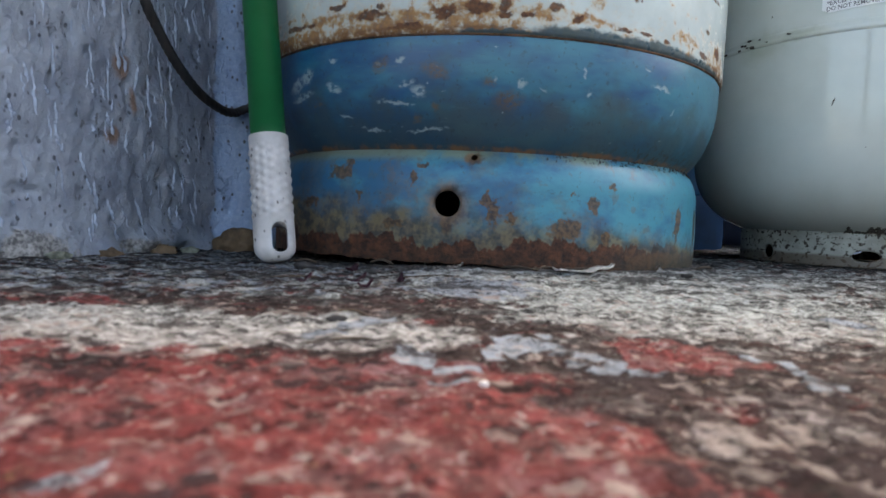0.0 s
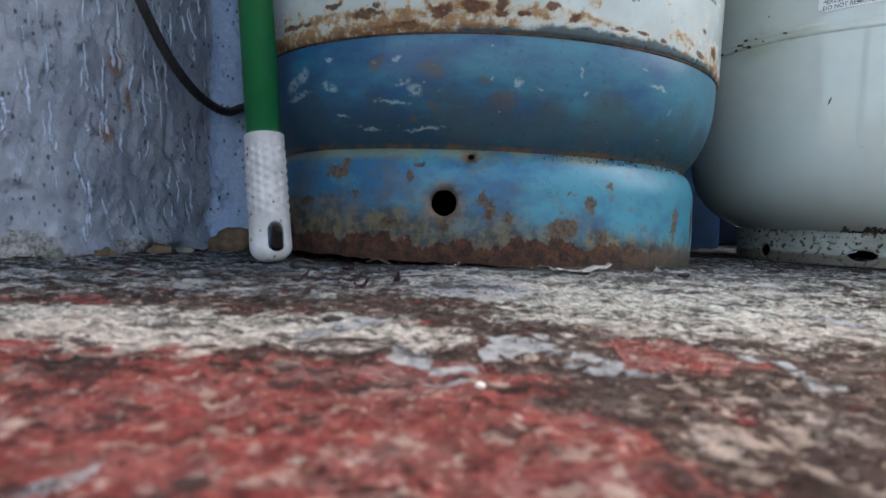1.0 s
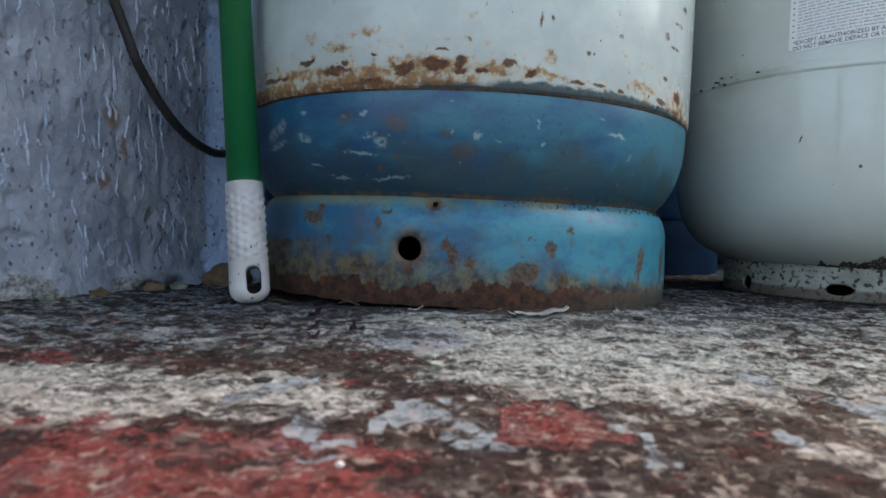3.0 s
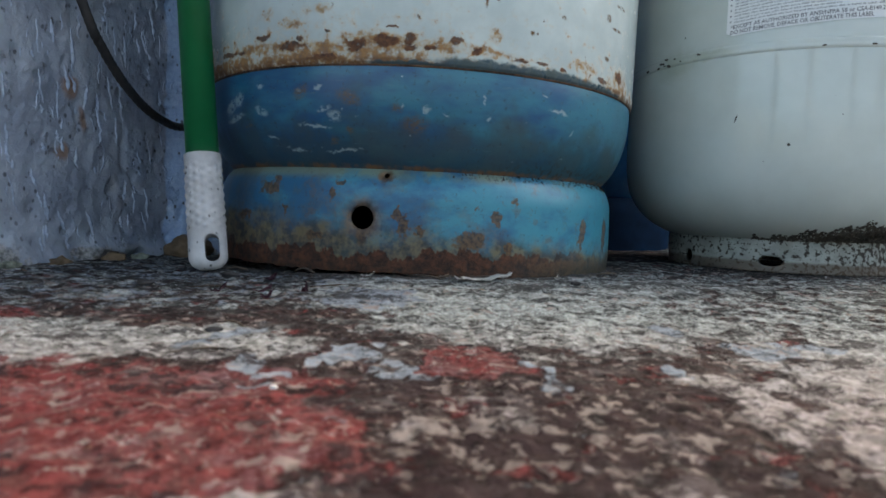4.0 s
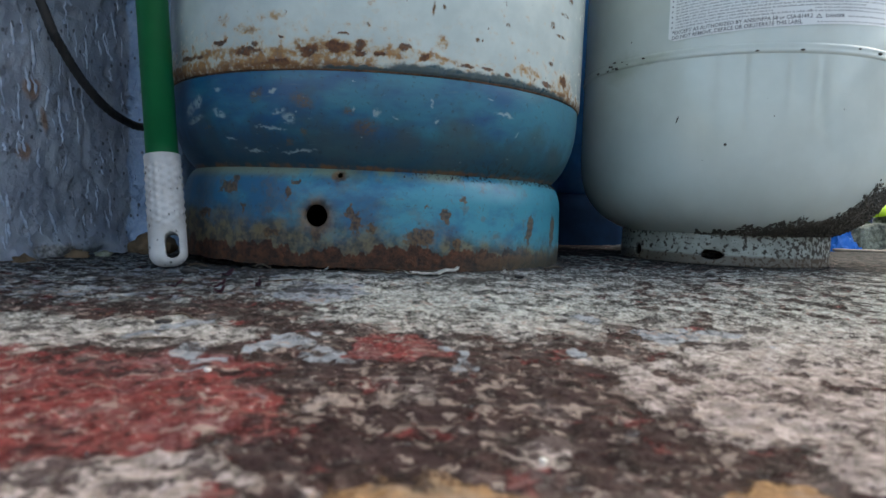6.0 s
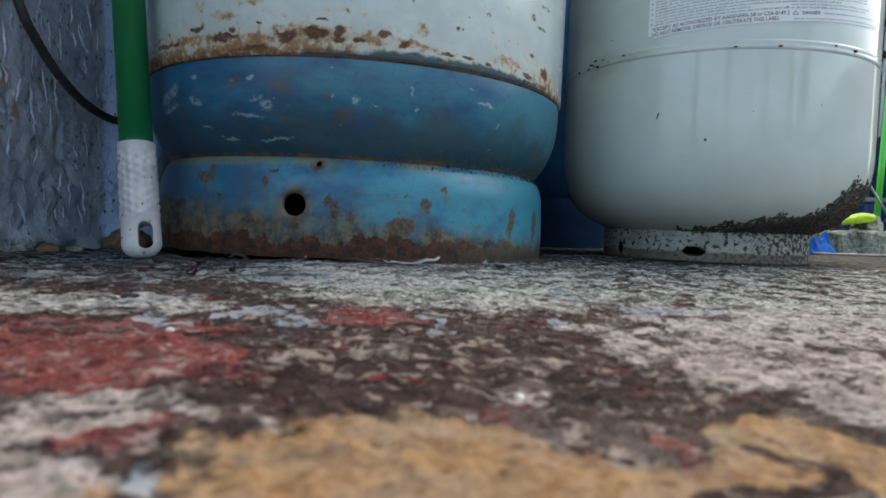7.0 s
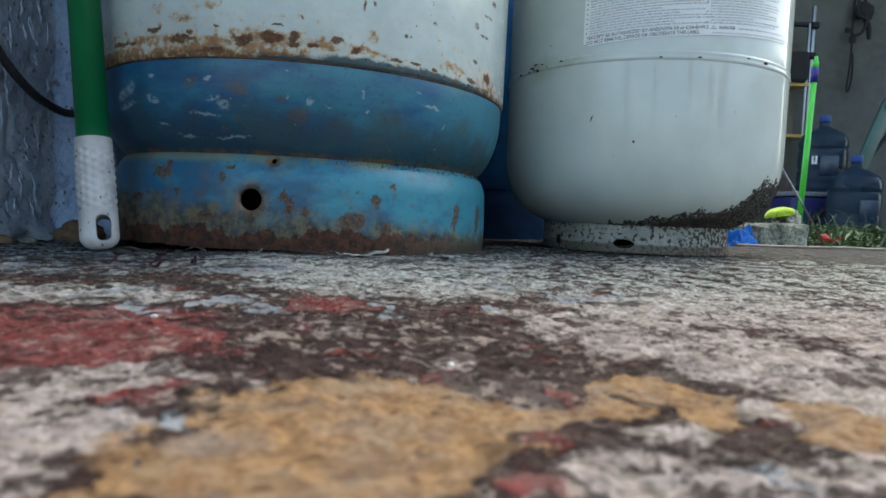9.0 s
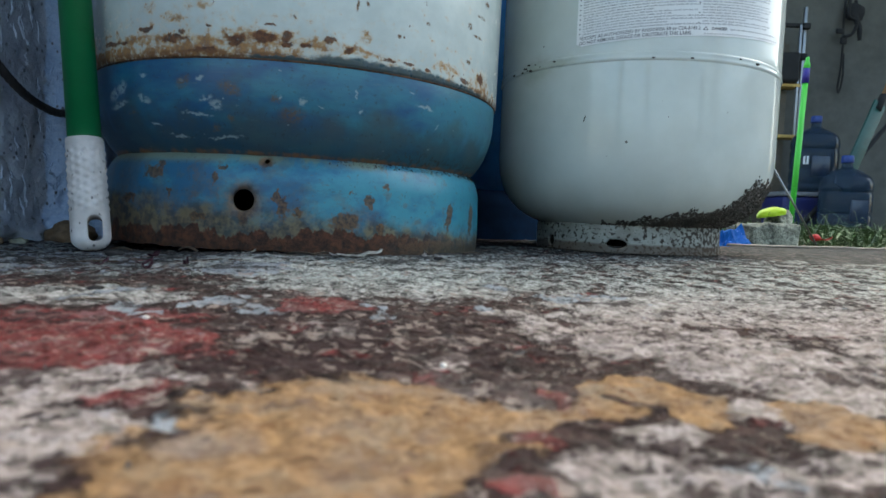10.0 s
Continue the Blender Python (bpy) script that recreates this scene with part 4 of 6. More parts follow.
ys = spaced((-2.5, (-0.4, 0.15), (-0.02, 0.01), (0.30, 0.0013), (0.46, 0.0025), (0.62, 0.005), (0.76, 0.02), (0.97, 0.006), (1.35, 0.05)))
xs, ys = [xs[0]] + xs + [xs[-1]], [ys[0]] + ys + [ys[-1]]


def past_edge(x, y):
    """Past the slab's slanting edge towards the yard."""
    return x > 0.62 and y > 0.812 + 0.28 * (x - 0.777)


def slab_mesh():
    """The slab's top with its sides turned down into the soil."""
    bm = bmesh.new()
    rows = []
    for j, y in enumerate(ys):
        rows.append([bm.verts.new((x, y, floor_height(x, y) if 0 < i < len(xs) - 1 and 0 < j < len(ys) - 1 and not past_edge(x, y) else -0.10)) for i, x in enumerate(xs)])
    for a, b in zip(rows, rows[1:]):
        for i in range(len(xs) - 1):
            bm.faces.new((a[i], a[i + 1], b[i + 1], b[i]))
    return bm


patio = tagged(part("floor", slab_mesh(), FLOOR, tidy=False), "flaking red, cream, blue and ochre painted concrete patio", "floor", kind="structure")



def lay_coats(ob):
    """Marks on the slab's vertices how thick each coat of paint lies there."""
    me = ob.data
    n = len(me.vertices)
    co = np.empty(n * 3, dtype=np.float32)
    me.vertices.foreach_get("co", co)
    co = co.reshape(n, 3)
    x, y = co[:, 0].copy(), co[:, 1].copy()
    warp = np.array([noise.noise_vector(Vector((a * 40, b * 40, 0.5))) * 0.008 + noise.noise_vector(Vector((a * 120, b * 120, 4.5))) * 0.005 for a, b in zip(x.tolist(), y.tolist())], dtype=np.float32)

    def laid(rows, soft, amount):
        wx, wy = x + warp[:, 0] * amount, y + warp[:, 1] * amount
        total = np.zeros(n, dtype=np.float32)
        for cx, cy, rx, ry, turn in rows:
            c, s = math.cos(radians(turn)), math.sin(radians(turn))
            dx, dy = wx - cx, wy - cy
            d = np.hypot((dx * c + dy * s) / rx, (dy * c - dx * s) / ry)
            t = np.clip((1 + soft - d) / (2 * soft), 0, 1)
            total = np.maximum(total, t * t * (3 - 2 * t))
        return total

    out = np.zeros((n, 4), dtype=np.float32)
    bare = laid(BARE_COAT, 0.7, 1.0)
    out[:, 0] = np.maximum(laid(RED_COAT, 0.55, 1.0), laid(RED_MORE_COAT, 0.5, 1.0))
    out[:, 1] = np.maximum(laid(CREAM_COAT, 0.6, 0.8), np.maximum(laid(CREAM_MORE_COAT, 0.6, 0.8), laid(CREAM_NEAR_COAT, 0.6, 0.8)))
    out[:, 1] *= 1 - 0.75 * out[:, 0] * (y > 0.085) * (y < 0.175)
    out[:, 2] = np.maximum(laid(BLUE_COAT, 0.5, 1.5), laid(BLUE_NEAR_COAT, 0.6, 0.9) * 0.55)
    out[:, 3] = laid(OCHRE_COAT, 0.4, 0.8)
    whole = laid(RED_WHOLE, 0.5, 1.0)
    out[:, 1] *= 1 - 0.6 * whole
    out[:, 2] *= 1 - 0.5 * whole
    bare = bare * (1 - whole)
    # beyond the worn middle all coats thin out evenly
    away = np.clip((np.hypot(x - 0.1, y - 0.2) - 0.40) / 0.3, 0, 1)
    out[:, 0] = np.maximum(out[:, 0], away * 0.15)
    out[:, 1] = np.maximum(out[:, 1], away * 0.55)
    out[:, 1] = np.maximum(out[:, 1], 0.62 * np.clip((y - 0.27) / 0.06, 0, 1) * np.clip((x + 0.02) / 0.05, 0, 1))
    out[:, 1] = np.maximum(out[:, 1], 0.60 * np.clip((x - 0.13) / 0.06, 0, 1))
    out[:, 1] = np.maximum(out[:, 1], 0.46 * np.clip((y - 0.25) / 0.05, 0, 1))
    out[:, 1] = np.maximum(out[:, 1], 0.50 * np.clip((y - 0.32) / 0.05, 0, 1) * (x < 0.02))
    out[:, 2] = np.maximum(out[:, 2], 0.40 * np.clip((y - 0.25) / 0.05, 0, 1) * (x < 0.02))
    # behind the cylinders the coats end: dark bare concrete stands for shade
    out *= (1 - np.clip((y - 0.56) / 0.08, 0, 1) * np.clip((0.42 - x) / 0.06, 0, 1))[:, None]
    out[:, :2] *= (1 - 0.55 * bare)[:, None]
    at = me.color_attributes.new("coats", "FLOAT_COLOR", "POINT")
    at.data.foreach_set("color", out.ravel())
    # tint of the pale coat, rosy near and cool far
    tint = np.ones((n, 4), dtype=np.float32)
    tint[:, 0] = np.clip((y - 0.13) / 0.14, 0, 1)
    # dirt and contact shade painted round the feet of cylinders and wall
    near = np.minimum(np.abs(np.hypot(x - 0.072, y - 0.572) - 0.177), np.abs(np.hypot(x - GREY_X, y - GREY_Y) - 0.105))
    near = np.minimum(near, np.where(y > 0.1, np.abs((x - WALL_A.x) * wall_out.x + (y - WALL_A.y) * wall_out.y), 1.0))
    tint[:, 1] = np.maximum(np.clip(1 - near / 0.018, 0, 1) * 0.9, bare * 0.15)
    tint[:, 1] = np.maximum(tint[:, 1], 0.12 * np.clip((y - 0.29) / 0.08, 0, 1))
    tint[:, 1] = np.maximum(tint[:, 1], 0.95 * np.clip((x - 0.48) / 0.12, 0, 1) * np.clip((y - 0.42) / 0.1, 0, 1))
    tint[:, 2] = bare
    tint[:, 3] = whole
    at = me.color_attributes.new("tints", "FLOAT_COLOR", "POINT")
    at.data.foreach_set("color", tint.ravel())


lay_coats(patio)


def yard_height(x, y):
    return -0.013 + 0.009 * noise.noise(Vector((x * 1.7, y * 1.7, 0))) if abs(x) < 12 and abs(y) < 12 else -0.013

yxs = spaced((-400, (-14, 40), (-4, 1.0), (5, 0.12), (14, 1.0), (400, 40)))
tagged(part("ground", grid(yxs, yxs, lambda x, y: yard_height(x, y) - (0.07 if -2.05 < x < 0.6 and -2.55 < y < 1.4 else 0)), SOIL, tidy=False), "dark trodden yard soil", "ground", kind="structure")


def bent_wall():
    """The wall's foot line, with a slight fold beside the cylinder. (way along, place, normal)"""
    out = []
    p, u, step = WALL_A + wall_way * -2.6, -2.6, 0.001
    base = math.atan2(wall_way.y, wall_way.x)
    while u < 0.9:
        a = base - radians(52) * ease(0.092, 0.110, u) + radians(62) * ease(0.140, 0.148, u)
        d = Vector((math.cos(a), math.sin(a), 0))
        out.append((u, p.copy(), Vector((d.y, -d.x, 0))))
        p += d * step
        u += step
    return out


WALL_LINE = bent_wall()


def wall_at(u):
    return WALL_LINE[min(len(WALL_LINE) - 1, max(0, round((u + 2.6) / 0.001)))][1:]



def wall_mesh():
    bm = bmesh.new()
    us = spaced((-0.42, (-0.25, 0.01), (0.25, 0.002), (0.9, 0.03)))
    zs = spaced((-0.03, (0.26, 0.002), (0.5, 0.02), (2.6, 0.15)))
    front, back = [], []
    for z in zs:
        row = []
        for u in us:
            p, outward = wall_at(u)
            d = 0.0016 * noise.noise(Vector((u * 42, z * 24, 0))) + 0.0014 * noise.noise(Vector((u * 110, z * 70, 5))) + 0.004 * noise.noise(Vector((u * 7, z * 5, 9))) + 0.0011 * noise.noise(Vector((u * 260, z * 190, 2)))
            d -= 0.0030 * ease(0.30, 0.56, noise.noise(Vector((u * 85, z * 60, 15))))
            d += 0.012 * ease(0.030, 0.0, z) * (0.4 + noise.noise(Vector((u * 40, z * 40, 2))))
            row.append(bm.verts.new(p + outward * d + Vector((0, 0, z))))
        front.append(row)
    for a, b in zip(front, front[1:]):
        for i in range(len(us) - 1):
            bm.faces.new((a[i], a[i + 1], b[i + 1], b[i]))
    # far side, ends and top
    ends = []
    for u in (us[0], us[-1]):
        for z in (zs[0], zs[-1]):
            ends.append(bm.verts.new(wall_at(u)[0] - wall_out * 0.15 + Vector((0, 0, z))))
    b0, t0, b1, t1 = ends
    bm.faces.new((b0, t0, t1, b1))
    bm.faces.new([r[0] for r in front] + [t0, b0])
    bm.faces.new([r[-1] for r in reversed(front)] + [b1, t1])
    bm.faces.new([t0] + front[-1] + [t1])
    return bm


def stain_wall(ob):
    """Marks rust weeping from plaster, damp along the foot, and the painted lit strip."""
    me = ob.data
    out = []
    for v in me.vertices:
        u, z = (v.co - WALL_A).dot(wall_way), v.co.z
        w = Vector((u, z, 0)) + noise.noise_vector(Vector((u * 60, z * 60, 0))) * 0.006
        rust = 0.0
        for cu, cz, ru, rz in ((0.0, 0.137, 0.007, 0.012), (-0.006, 0.088, 0.006, 0.008), (0.012, 0.112, 0.004, 0.012)):
            rust = max(rust, ease(1.6, 0.2, math.hypot((w.x - cu) / ru, (w.y - cz) / rz)))
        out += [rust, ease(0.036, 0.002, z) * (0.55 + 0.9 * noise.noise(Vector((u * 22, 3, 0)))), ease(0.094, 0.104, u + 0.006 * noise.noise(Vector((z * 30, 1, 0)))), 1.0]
    at = me.color_attributes.new("stains", "FLOAT_COLOR", "POINT")
    at.data.foreach_set("color", out)


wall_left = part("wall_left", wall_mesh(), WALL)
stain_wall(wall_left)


def paint_drips():
    """Thick runs of paint that dried on the wall, thin ridges with a fuller end."""
    rnd = random.Random(31)
    bm = bmesh.new()
    for _ in range(210):
        u, z = rnd.uniform(-0.14, 0.10), rnd.uniform(0.02, 0.28)
        if rnd.random() < 0.25:
            u = rnd.choice((-0.05, -0.02, 0.03, 0.05)) + rnd.gauss(0, 0.006)
        length, thick = rnd.choice((0.004, 0.007, 0.011, 0.016, 0.024)) * rnd.uniform(0.7, 1.3), rnd.choice((0.0007, 0.001, 0.0014, 0.0018)) * rnd.uniform(0.8, 1.15)
        slant, n = rnd.gauss(0.12, 0.10), 12
        rings = []
        for i in range(n + 1):
            t = i / n
            uu = u + slant * length * t + 0.0016 * noise.noise(Vector((t * 3 + u * 50, z * 90, 3)))
            zz = z - length * t
            p, o = wall_at(uu)
            d = 0.0016 * noise.noise(Vector((uu * 42, zz * 24, 0))) + 0.0014 * noise.noise(Vector((uu * 110, zz * 70, 5))) + 0.004 * noise.noise(Vector((uu * 7, zz * 5, 9)))
            side = Vector((-o.y, o.x, 0))
            w = thick * max(0.05, math.sin(math.pi * min(1, 0.08 + t * 0.9)) ** 0.5) * (0.75 + 0.5 * t) * (0.8 + 0.5 * noise.noise(Vector((t * 7, u * 90, 1))))
            c = p + o * (d - 0.0001) + Vector((0, 0, zz))
            rings.append([bm.verts.new(c + side * w * math.cos(b) + o * w * 1.1 * math.sin(b)) for b in [k * math.pi / 5 for k in range(6)]])
        for a, b in zip(rings, rings[1:]):
            for k in range(5):
                bm.faces.new((a[k], a[k + 1], b[k + 1], b[k]))
    return bm


tagged(part("paint_drips", paint_drips(), DRIP, wall_left, "dried runs of blue paint"), kind="stuff")
tagged(wall_left, "rough plastered wall painted lavender blue, chipped and stained", "wall", kind="structure")


# unseen walls added behind the cylinders to keep light out of the gap
back = part("wall_back", box(1.35, 0.12, 2.6), BACK_WALL, smooth=False)
back.matrix_world = pose(0.06, 1.42, -0.03)
tagged(back, "plain blue unseen wall added to darken the gap behind the cylinders", "wall", kind="structure")
side = part("wall_return", box(0.10, 0.50, 2.6), BACK_WALL, smooth=False)
side.matrix_world = pose(0.69, 1.108, -0.03)
tagged(side, "plain blue unseen side wall added to block light behind the cylinders", "wall", kind="structure")

# unseen roof added to cut overhead light, open to front and yard
roof = part("ceiling_porch", box(3.2, 3.0, 0.12), ROOFING, smooth=False)
roof.matrix_world = pose(-0.45, -0.15, 2.6)
tagged(roof, "plain grey concrete roof, unseen, added to cut overhead light", "ceiling", kind="structure")


# added walls behind the camera: the enamel reflects them, not bright low sky
for name, sx, sy, x, y in (("wall_garden_east", 0.15, 9.0, 5.2, -2.6), ("wall_garden_south", 11.0, 0.15, -0.2, -7.2), ("wall_garden_west", 0.15, 12.0, -5.6, -1.2)):
    wall = part(name, box(sx, sy, 1.35), ADDED_WALL, smooth=False)
    wall.matrix_world = pose(x, y, -0.05)
    tagged(wall, "plain pale rendered wall, unseen, added for the enamel's reflections", "wall", kind="structure")


# unseen posts added under the roof's open sides, to band the enamel's reflections
post = thing("porch_post", pose(1.06, -0.50, 0.0), "square white painted post, unseen, added to band the enamel's reflections", "post", "porch posts")
part("shaft", box(0.11, 0.11, 2.58, 0.006), POST_PAINT, post)
part("plinth", box(0.15, 0.15, 0.16, 0.008), POST_PAINT, post, "wider foot of the post")
for px, py in ((1.06, -1.05), (0.62, -1.55), (-0.35, -1.55), (-1.40, -1.55)):
    copy_thing(post, pose(px, py, 0.0))


# ---------------------------------------------------------------- cylinders
def blue_cylinder(m):
    c = thing("gas_cylinder", m, "large steel gas cylinder, rusty white above blue, standing on the patio", "gas cylinder", "gas cylinders")
    r = 0.1900
    part("upper_shell", lathe([(r - 0.0035, 0.1445), (r - 0.0006, 0.1450), (r, 0.1475), (r, 0.30), (r, 0.56)] + [(r * math.cos(a), 0.56 + 0.09 * math.sin(a)) for a in [i * math.pi / 24 for i in range(1, 12)]] + [(0, 0.65)], 144), WHITE, c, "white enamel eaten by rust above the seam")
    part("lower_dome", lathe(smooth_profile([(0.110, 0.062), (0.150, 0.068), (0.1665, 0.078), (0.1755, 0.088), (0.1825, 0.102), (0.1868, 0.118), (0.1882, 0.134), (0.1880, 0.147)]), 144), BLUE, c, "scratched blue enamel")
    part("weld_seam", lathe([(r - 0.0018 + 0.0010 * math.cos(a), 0.1446 + 0.0008 * math.sin(a)) for a in [i * math.pi / 4 for i in range(8)]], 144, closed=True), WELD_RUST, c, "rusty weld line")
    return c


def lean(x, y, vec, z=0.0):
    q = Vector((0, 0, 1)).rotation_difference(Vector(vec).normalized())
    return Matrix.LocRotScale((x, y, z), q, None)


BLUE_AT = lean(0.0719, 0.572, (0.0094, -0.0037, 1.0))
cylinder = blue_cylinder(BLUE_AT)


def blue_foot(parent, m, holes, floor_z):
    """The foot ring: rounded shoulder, ragged rusted lower edge that meets the floor."""
    heights = [i * 0.0022 for i in range(1, 25)]
    prof = [(0.177, 0.0)] + [(0.177 + 0.0008 * math.sin(h * 60), h) for h in heights]
    top = [(0.1771 - 0.0140 * (1 - math.cos(a)), 0.0540 + 0.0255 * math.sin(a)) for a in [i * math.pi / 28 for i in range(1, 15)]] + [(0.158, 0.0805)]
    bm = ring_with_holes(prof + top, holes, 420, 0.003)
    inv = m.inverted()
    for v in bm.verts:
        if v.co.z < 0.012:
            w = m @ v.co
            a = math.atan2(v.co.x, -v.co.y)
            rag = 0.0045 * ease(0.75, -0.1, a) * ease(-1.6, -1.0, a) + max(0.0, 0.004 * noise.noise(Vector((a * 9, 0, 1)))) + 0.0022 * noise.noise(Vector((a * 40, 0, 4)))
            rag = max(0.0, rag)
            ground = floor_z - 0.001 + rag
            w.z = ground + (w.z - ground) * ease(0, 0.012, v.co.z) if v.co.z > 0 else ground
            v.co = inv @ w
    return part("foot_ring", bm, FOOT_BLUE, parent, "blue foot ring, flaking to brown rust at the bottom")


blue_foot(cylinder, BLUE_AT, [(-16.1, 0.0446, 0.0082, 0.0082), (-11.2, 0.0738, 0.0021, 0.0021)], 0.005)


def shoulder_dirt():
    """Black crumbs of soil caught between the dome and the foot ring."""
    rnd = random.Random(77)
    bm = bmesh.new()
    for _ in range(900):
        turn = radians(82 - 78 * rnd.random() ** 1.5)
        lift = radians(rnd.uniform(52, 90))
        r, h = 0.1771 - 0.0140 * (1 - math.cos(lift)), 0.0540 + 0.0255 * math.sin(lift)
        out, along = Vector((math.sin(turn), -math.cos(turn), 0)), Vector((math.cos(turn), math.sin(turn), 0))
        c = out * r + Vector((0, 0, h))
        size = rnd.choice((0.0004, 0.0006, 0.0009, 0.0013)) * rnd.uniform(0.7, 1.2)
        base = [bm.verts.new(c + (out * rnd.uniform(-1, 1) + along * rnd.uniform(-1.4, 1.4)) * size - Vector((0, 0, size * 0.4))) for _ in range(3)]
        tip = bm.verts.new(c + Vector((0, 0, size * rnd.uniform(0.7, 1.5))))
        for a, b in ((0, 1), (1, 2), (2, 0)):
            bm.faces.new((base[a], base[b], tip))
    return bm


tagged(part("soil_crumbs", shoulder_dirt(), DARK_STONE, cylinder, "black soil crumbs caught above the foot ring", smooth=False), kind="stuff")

# a second blue cylinder stands behind, seen through the gap
BACK_AT = pose(0.32, 0.965, 0.0)
behind = blue_cylinder(BACK_AT)
behind["label"] = "dull blue steel gas cylinder, half hidden behind the others"
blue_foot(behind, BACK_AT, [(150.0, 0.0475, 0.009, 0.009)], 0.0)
# the foot takes the darker copy, for the shade low in the gap
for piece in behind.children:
    piece.data.materials[0] = SHADED_NAVY if piece.name.startswith("foot") else NAVY
    piece["label"] = "dull dark blue enamel"

# pale grey cylinder
grey = thing("gas_cylinder", pose(GREY_X, GREY_Y, 0), "pale grey barbecue gas cylinder with warning label and dirty base", "gas cylinder", "gas cylinders")
R = 0.1565
dome = [(R * math.sin(a) ** 0.66, 0.127 - 0.102 * max(0, math.cos(a)) ** 0.66) for a in [i * math.pi / 48 for i in range(0, 25)]]
dome = [(r, h) for r, h in dome if r > 0.0]
top = [(R * math.cos(a), 0.36 + 0.085 * math.sin(a)) for a in [i * math.pi / 24 for i in range(1, 12)]]
part("shell", lathe([(0, 0.025)] + dome + [(R, 0.15), (R, 0.193), (R, 0.206), (R, 0.30), (R, 0.36)] + top + [(0, 0.445)], 160), GREY, grey, "glossy pale grey enamel")
band = [(R - 0.001, 0.1935), (R + 0.0005, 0.1948), (R + 0.0013, 0.1962), (R + 0.0009, 0.1978), (R + 0.0006, 0.2000), (R + 0.0010, 0.2014), (R + 0.0005, 0.2028), (R - 0.001, 0.2042)]
part("weld_band", lathe(band, 160), GREY, grey, "raised weld band round the middle")
ringm = pose(0, 0, GREY_Z)
prof = [(0.1054, i * 0.0015) for i in range(20)] + [(0.1052, 0.0295), (0.1045, 0.0312), (0.1000, 0.0330)]
part("foot_ring", ring_with_holes(prof, [(-35.7, 0.0100, 0.0105, 0.0047), (-81.4, 0.0100, 0.0060, 0.0062), (54.3, 0.010, 0.0105, 0.0047), (144.0, 0.01, 0.0105, 0.0047), (99.0, 0.010, 0.0060, 0.0060)], 480, 0.003), FOOT_GREY, grey, "speckled foot ring with slots", m=ringm)


def wrap(bm, radius):
    """Bends a flat drawing (x round, y up) onto the cylinder."""
    for v in bm.verts:
        a = v.co.x / R
        v.co = Vector(((radius + v.co.z) * math.sin(a), -(radius + v.co.z) * math.cos(a), v.co.y + (v.co.x - LBL_L) * LBL_TILT))
    return bm


def strip(bm, x0, y0, x1, y1, z=0.0, step=0.006):
    n = max(1, math.ceil(abs(x1 - x0) / step))
    lo = [bm.verts.new((x0 + (x1 - x0) * i / n, y0, z)) for i in range(n + 1)]
    hi = [bm.verts.new((x0 + (x1 - x0) * i / n, y1, z)) for i in range(n + 1)]
    for i in range(n):
        bm.faces.new((lo[i], lo[i + 1], hi[i + 1], hi[i]))


def deg(d):
    return radians(d) * R


LBL_L, LBL_R, LBL_B, LBL_T, LBL_TILT = deg(-52.3), deg(32.5), 0.2108, 0.325, 0.062


def label_plate():
    bm = bmesh.new()
    n, corner = 40, 0.003
    out = []
    for i in range(n + 1):
        x = LBL_L + (LBL_R - LBL_L) * i / n
        d = min(x - LBL_L, LBL_R - x)
        inset = corner - math.sqrt(max(0, corner ** 2 - (corner - d) ** 2)) if d < corner else 0
        out.append((bm.verts.new((x, LBL_B + inset, 0)), bm.verts.new((x, LBL_T - inset, 0))))
    for (a, b), (c, d) in zip(out, out[1:]):
        bm.faces.new((a, c, d, b))
    return wrap(bm, R + 0.0006)


label = part("warning_label", label_plate(), LABEL, grey, "white printed warning label")


def lettering(name, text, x, y, width, height, bold=0.0):
    """Words in the built-in font, bent onto the cylinder."""
    cu = bpy.data.curves.new(name, "FONT")
    cu.body = text
    cu.resolution_u = 2
    cu.offset = bold
    tmp = bpy.data.objects.new(name, cu)
    scene.collection.objects.link(tmp)
    me = bpy.data.meshes.new_from_object(tmp.evaluated_get(bpy.context.evaluated_depsgraph_get()))
    bpy.data.objects.remove(tmp)
    bm = bmesh.new()
    bm.from_mesh(me)
    x0, x1 = min(v.co.x for v in bm.verts), max(v.co.x for v in bm.verts)
    y0, y1 = 0.0, 0.72
    for v in bm.verts:
        v.co = Vector((x + (v.co.x - x0) / (x1 - x0) * width, y + (v.co.y - y0) / (y1 - y0) * height, 0))
    return part(name, wrap(bm, R + 0.0009), INK, label, smooth=False)


lettering("lettering", "*EXCEPT AS AUTHORIZED BY ANSI/NFPA 58 or CSA-B149.2", deg(-51.0), 0.2166, deg(41.5), 0.0034, 0.012)
lettering("lettering", "DO NOT REMOVE, DEFACE OR OBLITERATE THIS LABEL", deg(-51.0), 0.2121, deg(38.5), 0.0034, 0.012)
lettering("lettering", "DANGER", deg(-5.4), 0.2165, deg(6.2), 0.0028, 0.02)


